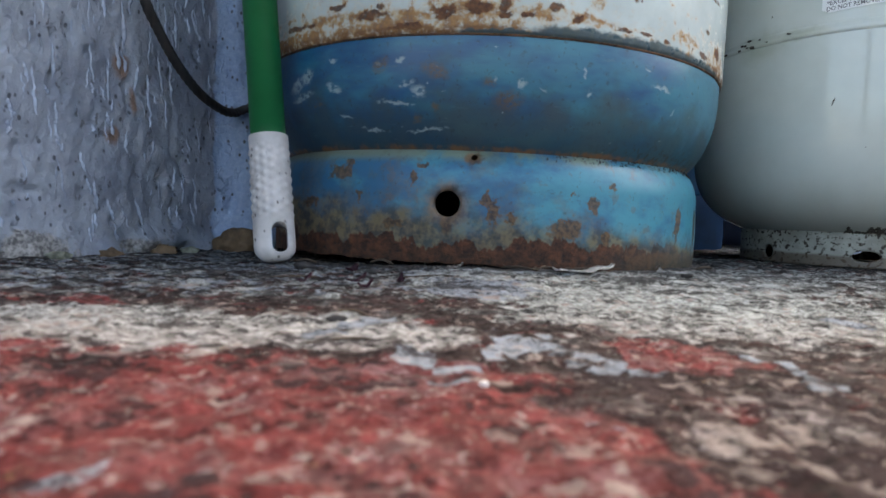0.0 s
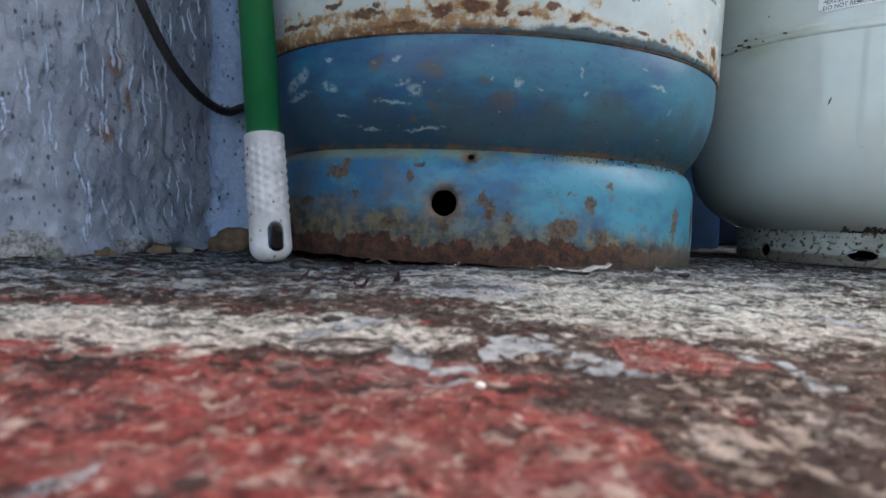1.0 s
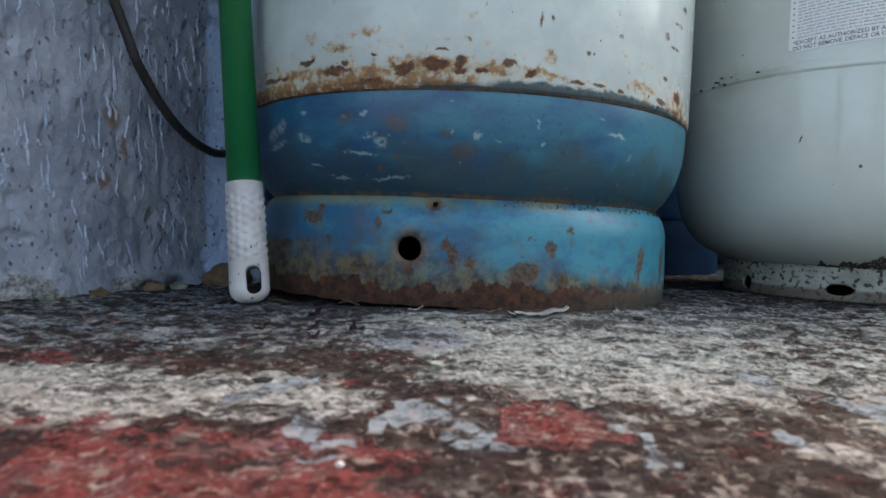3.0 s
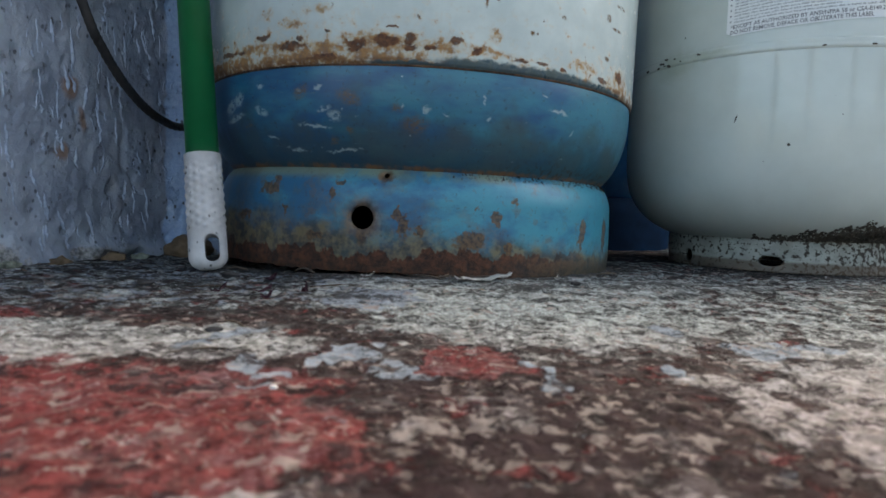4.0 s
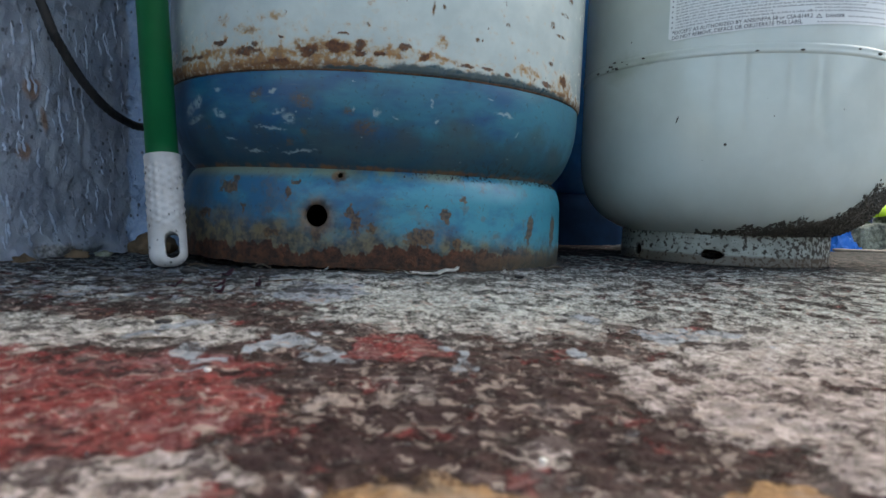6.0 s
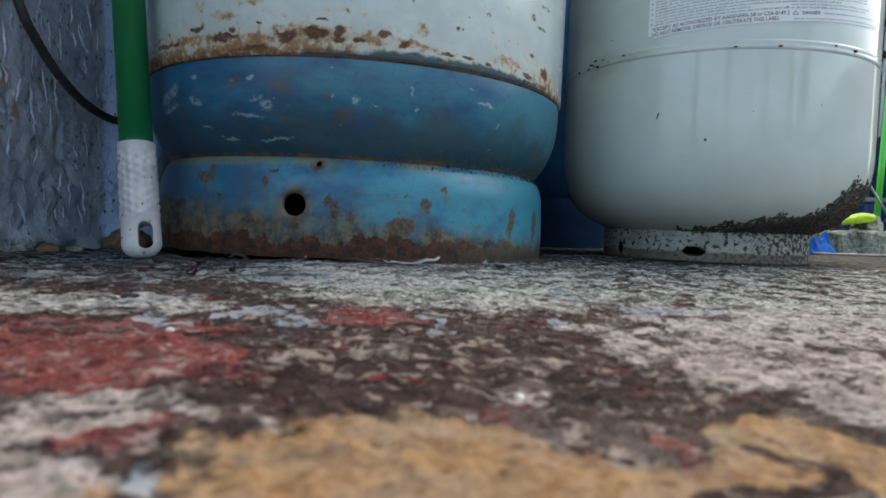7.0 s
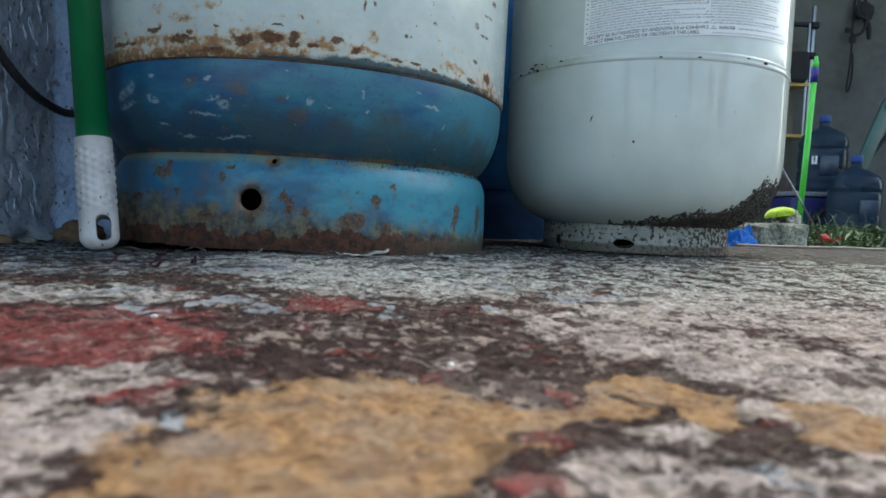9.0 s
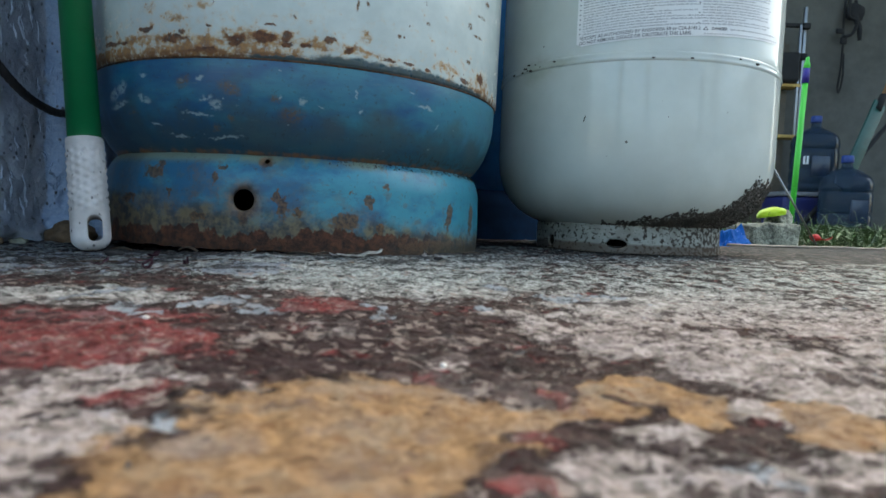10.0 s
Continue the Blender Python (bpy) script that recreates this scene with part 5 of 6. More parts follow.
def print_lines(name, x0, x1, y0, rows, pitch, tall, seed):
    """Fine print too small to read, as broken grey bars."""
    rnd = random.Random(seed)
    bm = bmesh.new()
    for r in range(rows):
        y = y0 + r * pitch
        x = x0
        end = x1 if rnd.random() < 0.75 else x0 + (x1 - x0) * rnd.uniform(0.5, 0.95)
        while x < end:
            for _ in range(rnd.randint(2, 8)):
                w = rnd.uniform(0.0005, 0.0009)
                strip(bm, x, y, x + w, y + tall * rnd.choice((0.75, 0.75, 1.0, 1.15)))
                x += w + 0.00035
            x += 0.0009
    return part(name, wrap(bm, R + 0.0009), PALE_INK, label, smooth=False)


print_lines("small_print", deg(-50.0), deg(-11.5), 0.2215, 38, 0.0026, 0.0013, 1)
print_lines("small_print", deg(-9.0), deg(21.0), 0.2215, 38, 0.0026, 0.0013, 2)
print_lines("small_print", deg(2.0), deg(27.0), 0.2168, 1, 0.0033, 0.0013, 3)
print_lines("small_print", deg(-8.0), deg(28.0), 0.2124, 1, 0.0033, 0.0011, 4)
for r in range(12):
    for x in (deg(-51.4), deg(-10.4)):
        if r % 2 == 0 or x < deg(-20):
            bm = bmesh.new()
            strip(bm, x, 0.2225 + r * 0.0047, x + 0.0012, 0.2237 + r * 0.0047)
            part("bullet", wrap(bm, R + 0.0009), INK, label, smooth=False)
bm = bmesh.new()
tri = [(deg(-8.6), 0.2162), (deg(-6.6), 0.2162), (deg(-7.6), 0.2200)]
mid = Vector((sum(p[0] for p in tri) / 3, sum(p[1] for p in tri) / 3, 0))
outer = [bm.verts.new((*p, 0)) for p in tri]
innr = [bm.verts.new(mid + (Vector((*p, 0)) - mid) * 0.6) for p in tri]
for i in range(3):
    j = (i + 1) % 3
    bm.faces.new((outer[i], outer[j], innr[j], innr[i]))
part("warning_triangle", wrap(bm, R + 0.0009), INK, label, smooth=False)


def grey_radius(h):
    """The shell's radius at a height on its lower dome."""
    for (r0, h0), (r1, h1) in zip(dome, dome[1:]):
        if h0 <= h <= h1:
            return r0 + (r1 - r0) * (h - h0) / max(1e-9, h1 - h0)
    return R


def lichen():
    """Crusty dark flakes over the damp side of the dome."""
    rnd = random.Random(5)
    bm = bmesh.new()
    for _ in range(9500):
        turn = rnd.uniform(-50, 115)
        line = 0.036 + 0.020 * ease(-45, 12, turn) + 0.032 * ease(8, 28, turn) - 0.02 * ease(75, 115, turn) + 0.010 * noise.noise(Vector((turn * 0.11, 0, 7))) + 0.006 * noise.noise(Vector((turn * 0.5, 1, 7)))
        h = 0.034 + (line - 0.034) * rnd.random() ** 0.7
        if h < 0.033:
            continue
        r, r2 = grey_radius(h), grey_radius(h + 0.002)
        a = radians(turn)
        out = Vector((math.sin(a), -math.cos(a), 0))
        along = Vector((math.cos(a), math.sin(a), 0))
        up = (out * (r2 - r) + Vector((0, 0, 0.002))).normalized()
        nor = along.cross(up)
        p = out * r + Vector((0, 0, h)) - nor * 0.0002
        s = rnd.choice((0.0006, 0.0009, 0.0013, 0.0020)) * rnd.uniform(0.8, 1.2)
        t = rnd.uniform(0, 6.28)
        pts = [p + (along * math.cos(t + k * 2.1) + up * math.sin(t + k * 2.1)) * s * rnd.uniform(0.6, 1.2) for k in range(3)]
        tip = p + nor * s * rnd.uniform(0.3, 1.0) + up * s * rnd.uniform(-0.4, 0.4)
        vs = [bm.verts.new(q) for q in pts + [tip]]
        for f in ((0, 1, 3), (1, 2, 3), (2, 0, 3)):
            bm.faces.new([vs[i] for i in f])
    return bm


for k in range(14):
    rnd = random.Random(40 + k)
    turn = rnd.uniform(-86, -58) if k < 9 else rnd.uniform(-30, 45)
    a, size = radians(turn), rnd.uniform(0.0006, 0.0017)
    part("weld_spatter", lump(size, 0.5, 2, k, (1.6, 1, 0.8)), (GREY, LICHEN)[k % 2], grey, m=pose((R + 0.0012) * math.sin(a), -(R + 0.0012) * math.cos(a), 0.1995 + rnd.uniform(-0.004, 0.004), 0, 0, turn))
tagged(part("lichen", lichen(), LICHEN, grey, "dark crusty lichen and dirt", smooth=False), kind="stuff")


# ---------------------------------------------------------------- broom handle leaning beside the cylinder
FOOT_P, TOP_P = Vector((-0.0838, 0.4300, 0.0030)), Vector((-0.1045, 0.460, 0.185))
broom_way = (TOP_P - FOOT_P).normalized()
broom = thing("broom_handle", Matrix.LocRotScale(FOOT_P, Vector((0, 0, 1)).rotation_difference(broom_way), None), "green metal broom handle with white plastic grip, leaning upside down", "broom handle")


def grip_mesh():
    """The plastic end: tapering, studded, flattened where the hanging hole goes through."""
    bm = bmesh.new()
    turns, rows = 180, 170
    L = 0.083
    rings = []
    for j in range(rows + 1):
        h = L * j / rows
        base = 0.0134 - 0.0006 * (h / L)
        if h < 0.010:
            base *= math.sqrt(max(0.0, 1 - ((0.010 - h) / 0.0104) ** 2)) ** 0.8
        base = max(base, 0.0015)
        flat = 1 - 0.35 * ease(0.034, 0.015, h)
        f = ease(0.026, 0.032, h) * ease(0.078, 0.073, h)
        q = h * 8 / 0.0132 * 1.732
        ring = []
        for i in range(turns):
            a = 2 * math.pi * i / turns
            stud = (math.cos(16 * a) + math.cos(8 * a + q) + math.cos(8 * a - q)) / 3
            r = base + f * (0.0007 * max(-0.30, stud) - 0.0002)
            ring.append(bm.verts.new((r * math.cos(a), r * math.sin(a) * flat, h)))
        rings.append(ring)
    for a, b in zip(rings, rings[1:]):
        for i in range(turns):
            k = (i + 1) % turns
            bm.faces.new((a[i], a[k], b[k], b[i]))
    bm.faces.new(rings[0][::-1])
    bm.faces.new(rings[-1])
    return bm


def slot_cut(bm, x, z, hw, hh):
    """Opens a slot with round ends through front and back and joins the two rims."""
    def reach(px, pz):
        return math.hypot((px - x) / hw, max(0.0, abs(pz - z) - (hh - hw)) / hw)
    for sign in (-1, 1):
        gone = [f for f in bm.faces if f.calc_center_median().y * sign > 0.001 and reach(f.calc_center_median().x, f.calc_center_median().z) < 1]
        bmesh.ops.delete(bm, geom=gone, context="FACES")
    for v in bm.verts:
        if v.is_boundary:
            d = reach(v.co.x, v.co.z)
            cz = z + max(-(hh - hw), min(hh - hw, v.co.z - z))
            if d > 0.2:
                v.co.x, v.co.z = x + (v.co.x - x) / d, cz + (v.co.z - cz) / d
    rim = [e for e in bm.edges if e.is_boundary]
    bmesh.ops.bridge_loops(bm, edges=rim)
    return bm


gm = slot_cut(grip_mesh(), 0.0030, 0.0150, 0.0050, 0.0096)
part("grip", gm, GRIP, broom, "white dimpled plastic grip with hanging hole", m=pose(0, 0, 0, 0, 0, 12))
part("tube", lathe([(0.0, 0.079), (0.0114, 0.079), (0.0114, 1.15), (0.0, 1.15)], 40), GREEN, broom, "green coated steel tube")

# ---------------------------------------------------------------- cord hanging in a loop by the wall


def curve_points(knots, steps=8):
    pts = [Vector(k) for k in knots]
    out = []
    for i in range(len(pts) - 1):
        p0, p1, p2, p3 = pts[max(i - 1, 0)], pts[i], pts[i + 1], pts[min(i + 2, len(pts) - 1)]
        for s in range(steps):
            t = s / steps
            out.append(0.5 * (2 * p1 + (p2 - p0) * t + (2 * p0 - 5 * p1 + 4 * p2 - p3) * t * t + (3 * p1 - p0 - 3 * p2 + p3) * t ** 3))
    return out + [pts[-1]]


def rope(points, radius, strands=3, lay=0.016):
    """A twisted cord."""
    pts = curve_points(points, 24)
    bm = tube(pts, radius, 18)
    run, k = 0.0, 0
    bm.verts.ensure_lookup_table()
    for i, p in enumerate(pts):
        if i:
            run += (pts[i] - pts[i - 1]).length
        for j in range(18):
            v = bm.verts[i * 18 + j]
            a = 2 * math.pi * j / 18
            v.co = p + (v.co - p) * (0.86 + 0.16 * abs(math.cos(1.5 * (a - run * 2 * math.pi / lay))))
    return bm


def wall_point(u, z, off):
    p = WALL_A + wall_way * u + wall_out * off
    return (p.x, p.y, z)


cord_line = [wall_point(-0.06, 0.42, 0.008), wall_point(-0.035, 0.28, 0.014), wall_point(-0.002, 0.193, 0.02), wall_point(0.012, 0.170, 0.02), wall_point(0.032, 0.147, 0.02), wall_point(0.056, 0.129, 0.02),
             wall_point(0.078, 0.1205, 0.02), wall_point(0.094, 0.1185, 0.02), wall_point(0.108, 0.1225, 0.02), wall_point(0.120, 0.135, 0.028), wall_point(0.132, 0.18, 0.032), wall_point(0.14, 0.42, 0.036)]
tagged(part("hanging_cord", rope(cord_line, 0.0038), CORD), "dark twisted cord hanging in a loop against the wall", "cord")


# ---------------------------------------------------------------- litter on the slab
def on_floor(x, y):
    return floor_height(x, y)


rubble = part("plaster_lump", lump(0.019, 0.35, 4, 2, (1.0, 0.8, 0.75)), STONE)
rubble.matrix_world = pose(-0.142, 0.583, 0.007, 0, 0, 20)
tagged(rubble, "brown crumbling plaster lump at the foot of the wall", "rubble", "wall rubble")
for k, (u, off, r) in enumerate(((0.03, 0.014, 0.008), (0.055, 0.016, 0.006), (-0.02, 0.016, 0.007), (0.145, 0.05, 0.008), (0.155, 0.062, 0.006), (-0.06, 0.018, 0.006))):
    bit = part("plaster_lump", lump(r, 0.5, 3, 9 + k, (1.2, 1, 0.6)), (STONE, CONCRETE)[k % 2])
    x, y, _ = wall_point(u, 0, off)
    bit.matrix_world = pose(x, y, on_floor(x, y) + r * 0.25, 0, 0, 50 * k)
    tagged(bit, "small crumbled lump of plaster on the floor by the wall", "rubble", "wall rubble")


def flake(length, width, curl, seed):
    """A thin curled scrap, with an uneven outline."""
    bm = bmesh.new()
    rows = []
    for i in range(15):
        t = i / 14
        w = width * (0.25 + math.sin(math.pi * min(1, t * 1.1)) * (0.8 + 0.5 * noise.noise(Vector((t * 5, seed, 0)))))
        z = curl * (t - 0.45) ** 2 * 4 + 0.0015 * noise.noise(Vector((t * 6, seed, 4)))
        rows.append([bm.verts.new(((t - 0.5) * length, s * w * 0.5, max(0.0004, z + 0.5 * curl * s * s * (0.3 + t) + 0.001 * noise.noise(Vector((t * 9, s * 3, seed)))))) for s in (-1, -0.4, 0.2, 0.7, 1)])
    for a, b in zip(rows, rows[1:]):
        for i in range(4):
            bm.faces.new((a[i], a[i + 1], b[i + 1], b[i]))
    bmesh.ops.solidify(bm, geom=bm.faces[:], thickness=0.0006)
    return bm


scrap = part("paint_flake", flake(0.040, 0.015, 0.0034, 7), FLAKE)
scrap.matrix_world = pose(0.104, 0.380, on_floor(0.104, 0.380) + 0.0008, 0, 0, 8)
tagged(scrap, "curled white scrap of peeled paint lying before the cylinder", "paint flake")
for k, (x, y, s, turn) in enumerate(((0.075, 0.385, 0.014, -20), (0.16, 0.397, 0.010, 70), (0.028, 0.388, 0.010, 10))):
    f = part("paint_flake", flake(s, s * 0.4, 0.0018, 11 + k), FLAKE if k != 0 else DRY)
    f.matrix_world = pose(x, y, on_floor(x, y) + 0.0006, 0, 0, turn)
    tagged(f, "small curled flake of old paint on the patio", "paint flake")


PETALS = ((-0.032, 0.375, 0.012, 60), (-0.028, 0.322, 0.010, 10), (-0.023, 0.306, 0.009, -40), (-0.055, 0.335, 0.010, 20), (-0.006, 0.331, 0.007, 80))
STONES = ((-0.062, 0.399, 0.0042, 5), (-0.103, 0.362, 0.0032, 40), (-0.030, 0.229, 0.0022, 20), (0.165, 0.372, 0.0022, -20))
STALKS = (((-0.036, 0.195), (-0.014, 0.199)), ((-0.033, 0.244), (-0.020, 0.236)), ((-0.005, 0.345), (0.03, 0.352)), ((-0.075, 0.352), (-0.040, 0.349)))
for x, y, s, turn in PETALS:
    f = part("petal", flake(s, s * 0.5, 0.003, 21 + x * 90), PETAL)
    f.matrix_world = pose(x, y, on_floor(x, y) + 0.0006, 0, 0, turn)
    tagged(f, "small withered magenta petal lying on the patio", "petal", "fallen petals")
for x, y, s, turn in STONES:
    f = part("stone", lump(s, 0.35, 3, 5 + y * 40, (1.6, 0.8, 0.6)), DARK_STONE)
    f.matrix_world = pose(x, y, on_floor(x, y) + s * 0.35, 0, 0, turn)
    tagged(f, "small dark stone lying on the patio", "stone", "dark stones")
for p, q in STALKS:
    z = on_floor(p[0], p[1]) + 0.0004
    c = (Vector((*p, z)) + Vector((*q, z))) / 2 + Vector((0.001, 0.002, 0.0008))
    ob = part("twig", tube(curve_points([(*p, z), c, (*q, z)], 6), 0.0009, 6, radii=[0.00028 + 0.00025 * math.sin(i * 0.25) for i in range(13)]), TWIG)
    tagged(ob, "thin dark twig lying on the worn paint", "twig", "twigs on the patio")


def twigs():
    rnd = random.Random(11)
    for k in range(9):
        x, y = rnd.uniform(-0.06, 0.24), 0
        c = Vector((0.0719, 0.572))
        a = rnd.uniform(-2.5, -0.75)
        r = rnd.uniform(0.180, 0.195)
        p = Vector((c.x + r * math.cos(a), c.y + r * math.sin(a)))
        L, t = rnd.uniform(0.008, 0.028), a + math.pi / 2 + rnd.uniform(-0.7, 0.7)
        d = Vector((math.cos(t), math.sin(t))) * L / 2
        z = on_floor(p.x, p.y)
        ends = [(p.x - d.x, p.y - d.y, z + 0.0012), (p.x + 0.1 * d.y, p.y - 0.1 * d.x, z + 0.002 + rnd.uniform(0, 0.002)), (p.x + d.x, p.y + d.y, z + 0.0012)]
        ob = part("twig", tube(curve_points(ends, 4), 0.0006, 6, radii=[0.0007] * 9), TWIG)
        tagged(ob, "thin dry twig lying against the rusty foot ring", "twig", "twigs round the cylinder")


twigs()


def grit():
    """Loose crumbs of rust, paint and soil."""
    rnd = random.Random(21)
    bm = bmesh.new()
    for _ in range(2600):
        if rnd.random() < 0.45:
            a, r = rnd.uniform(-2.9, -0.3), 0.178 + abs(rnd.gauss(0, 0.014))
            x, y = 0.0719 + r * math.cos(a), 0.572 + r * math.sin(a)
        elif rnd.random() < 0.4:
            a, r = rnd.uniform(-3.0, 0.2), 0.106 + abs(rnd.gauss(0, 0.02))
            x, y = GREY_X + r * math.cos(a), GREY_Y + r * math.sin(a)
        elif rnd.random() < 0.5:
            x, y, _ = wall_point(rnd.uniform(-0.15, 0.12), 0, abs(rnd.gauss(0.012, 0.03)))
        else:
            x, y = rnd.uniform(-0.2, 0.6), rnd.uniform(0.02, 0.45)
        s = rnd.uniform(0.0003, 0.0009)
        z = on_floor(x, y)
        vs = [bm.verts.new((x + s * rnd.uniform(-1, 1), y + s * rnd.uniform(-1, 1), z - s * 0.2)) for _ in range(3)] + [bm.verts.new((x, y, z + s * rnd.uniform(0.6, 1.4)))]
        for f in ((0, 1, 3), (1, 2, 3), (2, 0, 3)):
            bm.faces.new([vs[i] for i in f])
    return bm


tagged(part("grit", grit(), GRIT, smooth=False), "loose dark grit and crumbs on the patio", "grit", kind="stuff")

pebble = part("pebble", lump(0.0009, 0.3, 2, 4, (1.2, 1, 0.7)), FLAKE)
pebble.matrix_world = pose(0.0063, 0.1463, on_floor(0.0063, 0.1463) + 0.0004)
tagged(pebble, "tiny white pebble stuck on the red paint", "pebble", "white pebbles")
for x, y, s in ((0.0905, 0.0739, 0.8), (0.425, 0.478, 0.9)):
    p = copy_thing(pebble, pose(x, y, on_floor(x, y) + 0.0004, 0, 0, 60))
    p["label"] = "tiny white pebble lying on the worn paint"

# ---------------------------------------------------------------- the yard beyond
# pale stick along the slab's edge
stick_pts = curve_points([yard(0.47, 1.030, 0.0085), yard(0.60, 1.075, 0.008), yard(0.70, 1.110, 0.009), yard(0.80, 1.15, 0.008), yard(0.86, 1.18, 0.014)], 6)
tagged(part("dry_stick", tube(stick_pts, 0.004, 10, radii=[0.0022 + 0.0009 * noise.noise(Vector((i * 0.7, 0, 0))) for i in range(len(stick_pts))]), simple("bleached_stick", (0.30, 0.26, 0.21), 0.85, 150, 0.3)), "bleached dry stick lying along the patio edge", "stick")

# broken concrete block
def rubble_block():
    bm = box(0.13, 0.09, 0.062, 0.012, 3)
    bmesh.ops.subdivide_edges(bm, edges=bm.edges[:], cuts=5, use_grid_fill=True)
    for v in bm.verts:
        v.co += Vector((noise.noise(v.co * 30), noise.noise(v.co * 30 + Vector((5, 0, 0))), noise.noise(v.co * 30 + Vector((0, 5, 0))))) * 0.007
    return bm


block = part("concrete_block", rubble_block(), CONCRETE)
block.matrix_world = yard_pose(0.705, 1.38, -0.014, 12)
tagged(block, "broken rough concrete block beside the patio", "concrete block")
chunk = part("concrete_block", lump(0.034, 0.3, 4, 6, (0.9, 0.8, 1.1)), CONCRETE)
chunk.matrix_world = yard_pose(0.765, 1.43, 0.045, 30)
tagged(chunk, "smaller broken lump of concrete resting on the block", "concrete block")

lime = thing("plastic_scoop", yard_pose(0.732, 1.40, 0.064, -15), "bright lime green plastic scoop lying on the block", "plastic scoop")
bm = lump(0.025, 0.14, 4, 4, (1.2, 0.9, 0.60))
for v in bm.verts:
    v.co.z = max(v.co.z, -0.006) + 0.006
    v.co.z += 0.18 * v.co.x
part("bowl", bm, LIME, lime)

sheet = bmesh.new()
cols = [[sheet.verts.new(((i / 10 - 0.5) * 0.06, (j / 10 - 0.5) * 0.05, 0.026 + 0.012 * noise.noise(Vector((i * 0.45, j * 0.45, 2))) + 0.003 * noise.noise(Vector((i * 0.9, j * 0.9, 5))) + 0.050 * (j / 10 - 0.5))) for i in range(11)] for j in range(11)]
for a, b in zip(cols, cols[1:]):
    for i in range(10):
        sheet.faces.new((a[i], a[i + 1], b[i + 1], b[i]))
for v in sheet.verts:
    if v.co.x < 0:
        v.co.z += v.co.x * 0.9
bmesh.ops.solidify(sheet, geom=sheet.faces[:], thickness=0.0012)
tarp = part("plastic_scrap", sheet, BLUE_SHEET, smooth=False)
tarp.matrix_world = yard_pose(0.575, 1.23, -0.012, 10)
tagged(tarp, "crumpled blue plastic scrap by the patio edge", "plastic scrap")

rod = part("metal_rod", tube([yard(0.70, 1.345, 0.170), yard(0.838, 1.40, 0.006)], 0.0022, 12), STEEL)
tagged(rod, "thin bright metal rod leaning across the weeds", "metal rod")

flower = thing("red_flower", yard_pose(0.865, 1.45, 0.0), "small round red flower on a green stem", "flower")
part("blossom", lump(0.011, 0.25, 3, 3, (1, 1, 0.8)), RED, flower, m=pose(0, 0, 0.020))
part("petal", flake(0.03, 0.012, 0.006, 5), RED, flower, m=pose(0.025, 0, 0.014))
part("stem", tube([(0, 0, -0.03), (0.003, 0, 0.0), (0, 0, 0.014)], 0.0015, 6), LEAF, flower)


def weeds():
    """Low weeds: sprays of pointed leaves on short stems."""
    rnd = random.Random(8)
    bm = bmesh.new()
    for _ in range(560):
        k = rnd.uniform(1.36, 3.3)
        s = rnd.uniform(0.30, 0.56) * k + rnd.uniform(0.0, 0.35) * k
        if 0.6 < s < 0.8 and 1.3 < k < 1.48:
            continue
        root = yard(s, k, -0.03)
        tall = rnd.uniform(0.045, 0.085) * (1.0 if k > 1.5 else 0.65)
        for _ in range(rnd.randint(7, 12)):
            a, h = rnd.uniform(0, 6.28), rnd.uniform(0.2, 1.0) * tall
            L, w = rnd.uniform(0.02, 0.048), rnd.uniform(0.006, 0.014)
            d = Vector((math.cos(a), math.sin(a), 0))
            n = Vector((-d.y, d.x, 0))
            p = root + d * rnd.uniform(0.0, 0.02) + Vector((0, 0, h))
            rise = rnd.uniform(-0.2, 0.7)
            mid = p + d * L * 0.5 + Vector((0, 0, L * rise * 0.5 + 0.003))
            tip = p + d * L + Vector((0, 0, L * rise * 0.6))
            a0, b0, b1, t0 = bm.verts.new(p), bm.verts.new(mid + n * w * 0.5), bm.verts.new(mid - n * w * 0.5), bm.verts.new(tip)
            c0 = bm.verts.new(mid - Vector((0, 0, 0.003)))
            bm.faces.new((a0, c0, b0))
            bm.faces.new((a0, b1, c0))
            bm.faces.new((c0, t0, b0))
            bm.faces.new((b1, t0, c0))
        for _ in range(5):
            a = rnd.uniform(0, 6.28)
            d = Vector((math.cos(a), math.sin(a), 0))
            q = root + d * rnd.uniform(0, 0.03)
            tip = q + d * rnd.uniform(0.01, 0.05) + Vector((0, 0, tall * rnd.uniform(0.7, 1.3)))
            n = Vector((-d.y, d.x, 0)) * 0.0012
            bm.faces.new([bm.verts.new(x) for x in (q - n, q + n, tip)])
    return bm


def grass_blades():
    """Long bent blades of grass rising out of the weeds."""
    rnd = random.Random(19)
    bm = bmesh.new()
    for _ in range(170):
        k = rnd.uniform(1.34, 2.3)
        s = k * rnd.uniform(0.44, 0.80)
        root = yard(s, k, -0.03)
        a, tall, reach = rnd.uniform(0, 6.28), rnd.uniform(0.06, 0.15), rnd.uniform(0.02, 0.11)
        d = Vector((math.cos(a), math.sin(a), 0))
        n = Vector((-d.y, d.x, 0)) * rnd.uniform(0.0010, 0.0022)
        last = None
        for i in range(7):
            t = i / 6
            p = root + d * reach * t ** 1.8 + Vector((0, 0, tall * (1 - (1 - t) ** 1.6) - 0.03 * t ** 4))
            w = n * (1 - 0.92 * t)
            pair = (bm.verts.new(p - w), bm.verts.new(p + w))
            if last:
                bm.faces.new((last[0], last[1], pair[1], pair[0]))
            last = pair
    return bm


tagged(part("grass", grass_blades(), LEAF, smooth=False), "long thin green blades of grass beside the patio", "grass", kind="stuff")
tagged(part("weeds", weeds(), LEAF, smooth=False), "low green weeds growing along the patio edge", "weeds", kind="stuff")
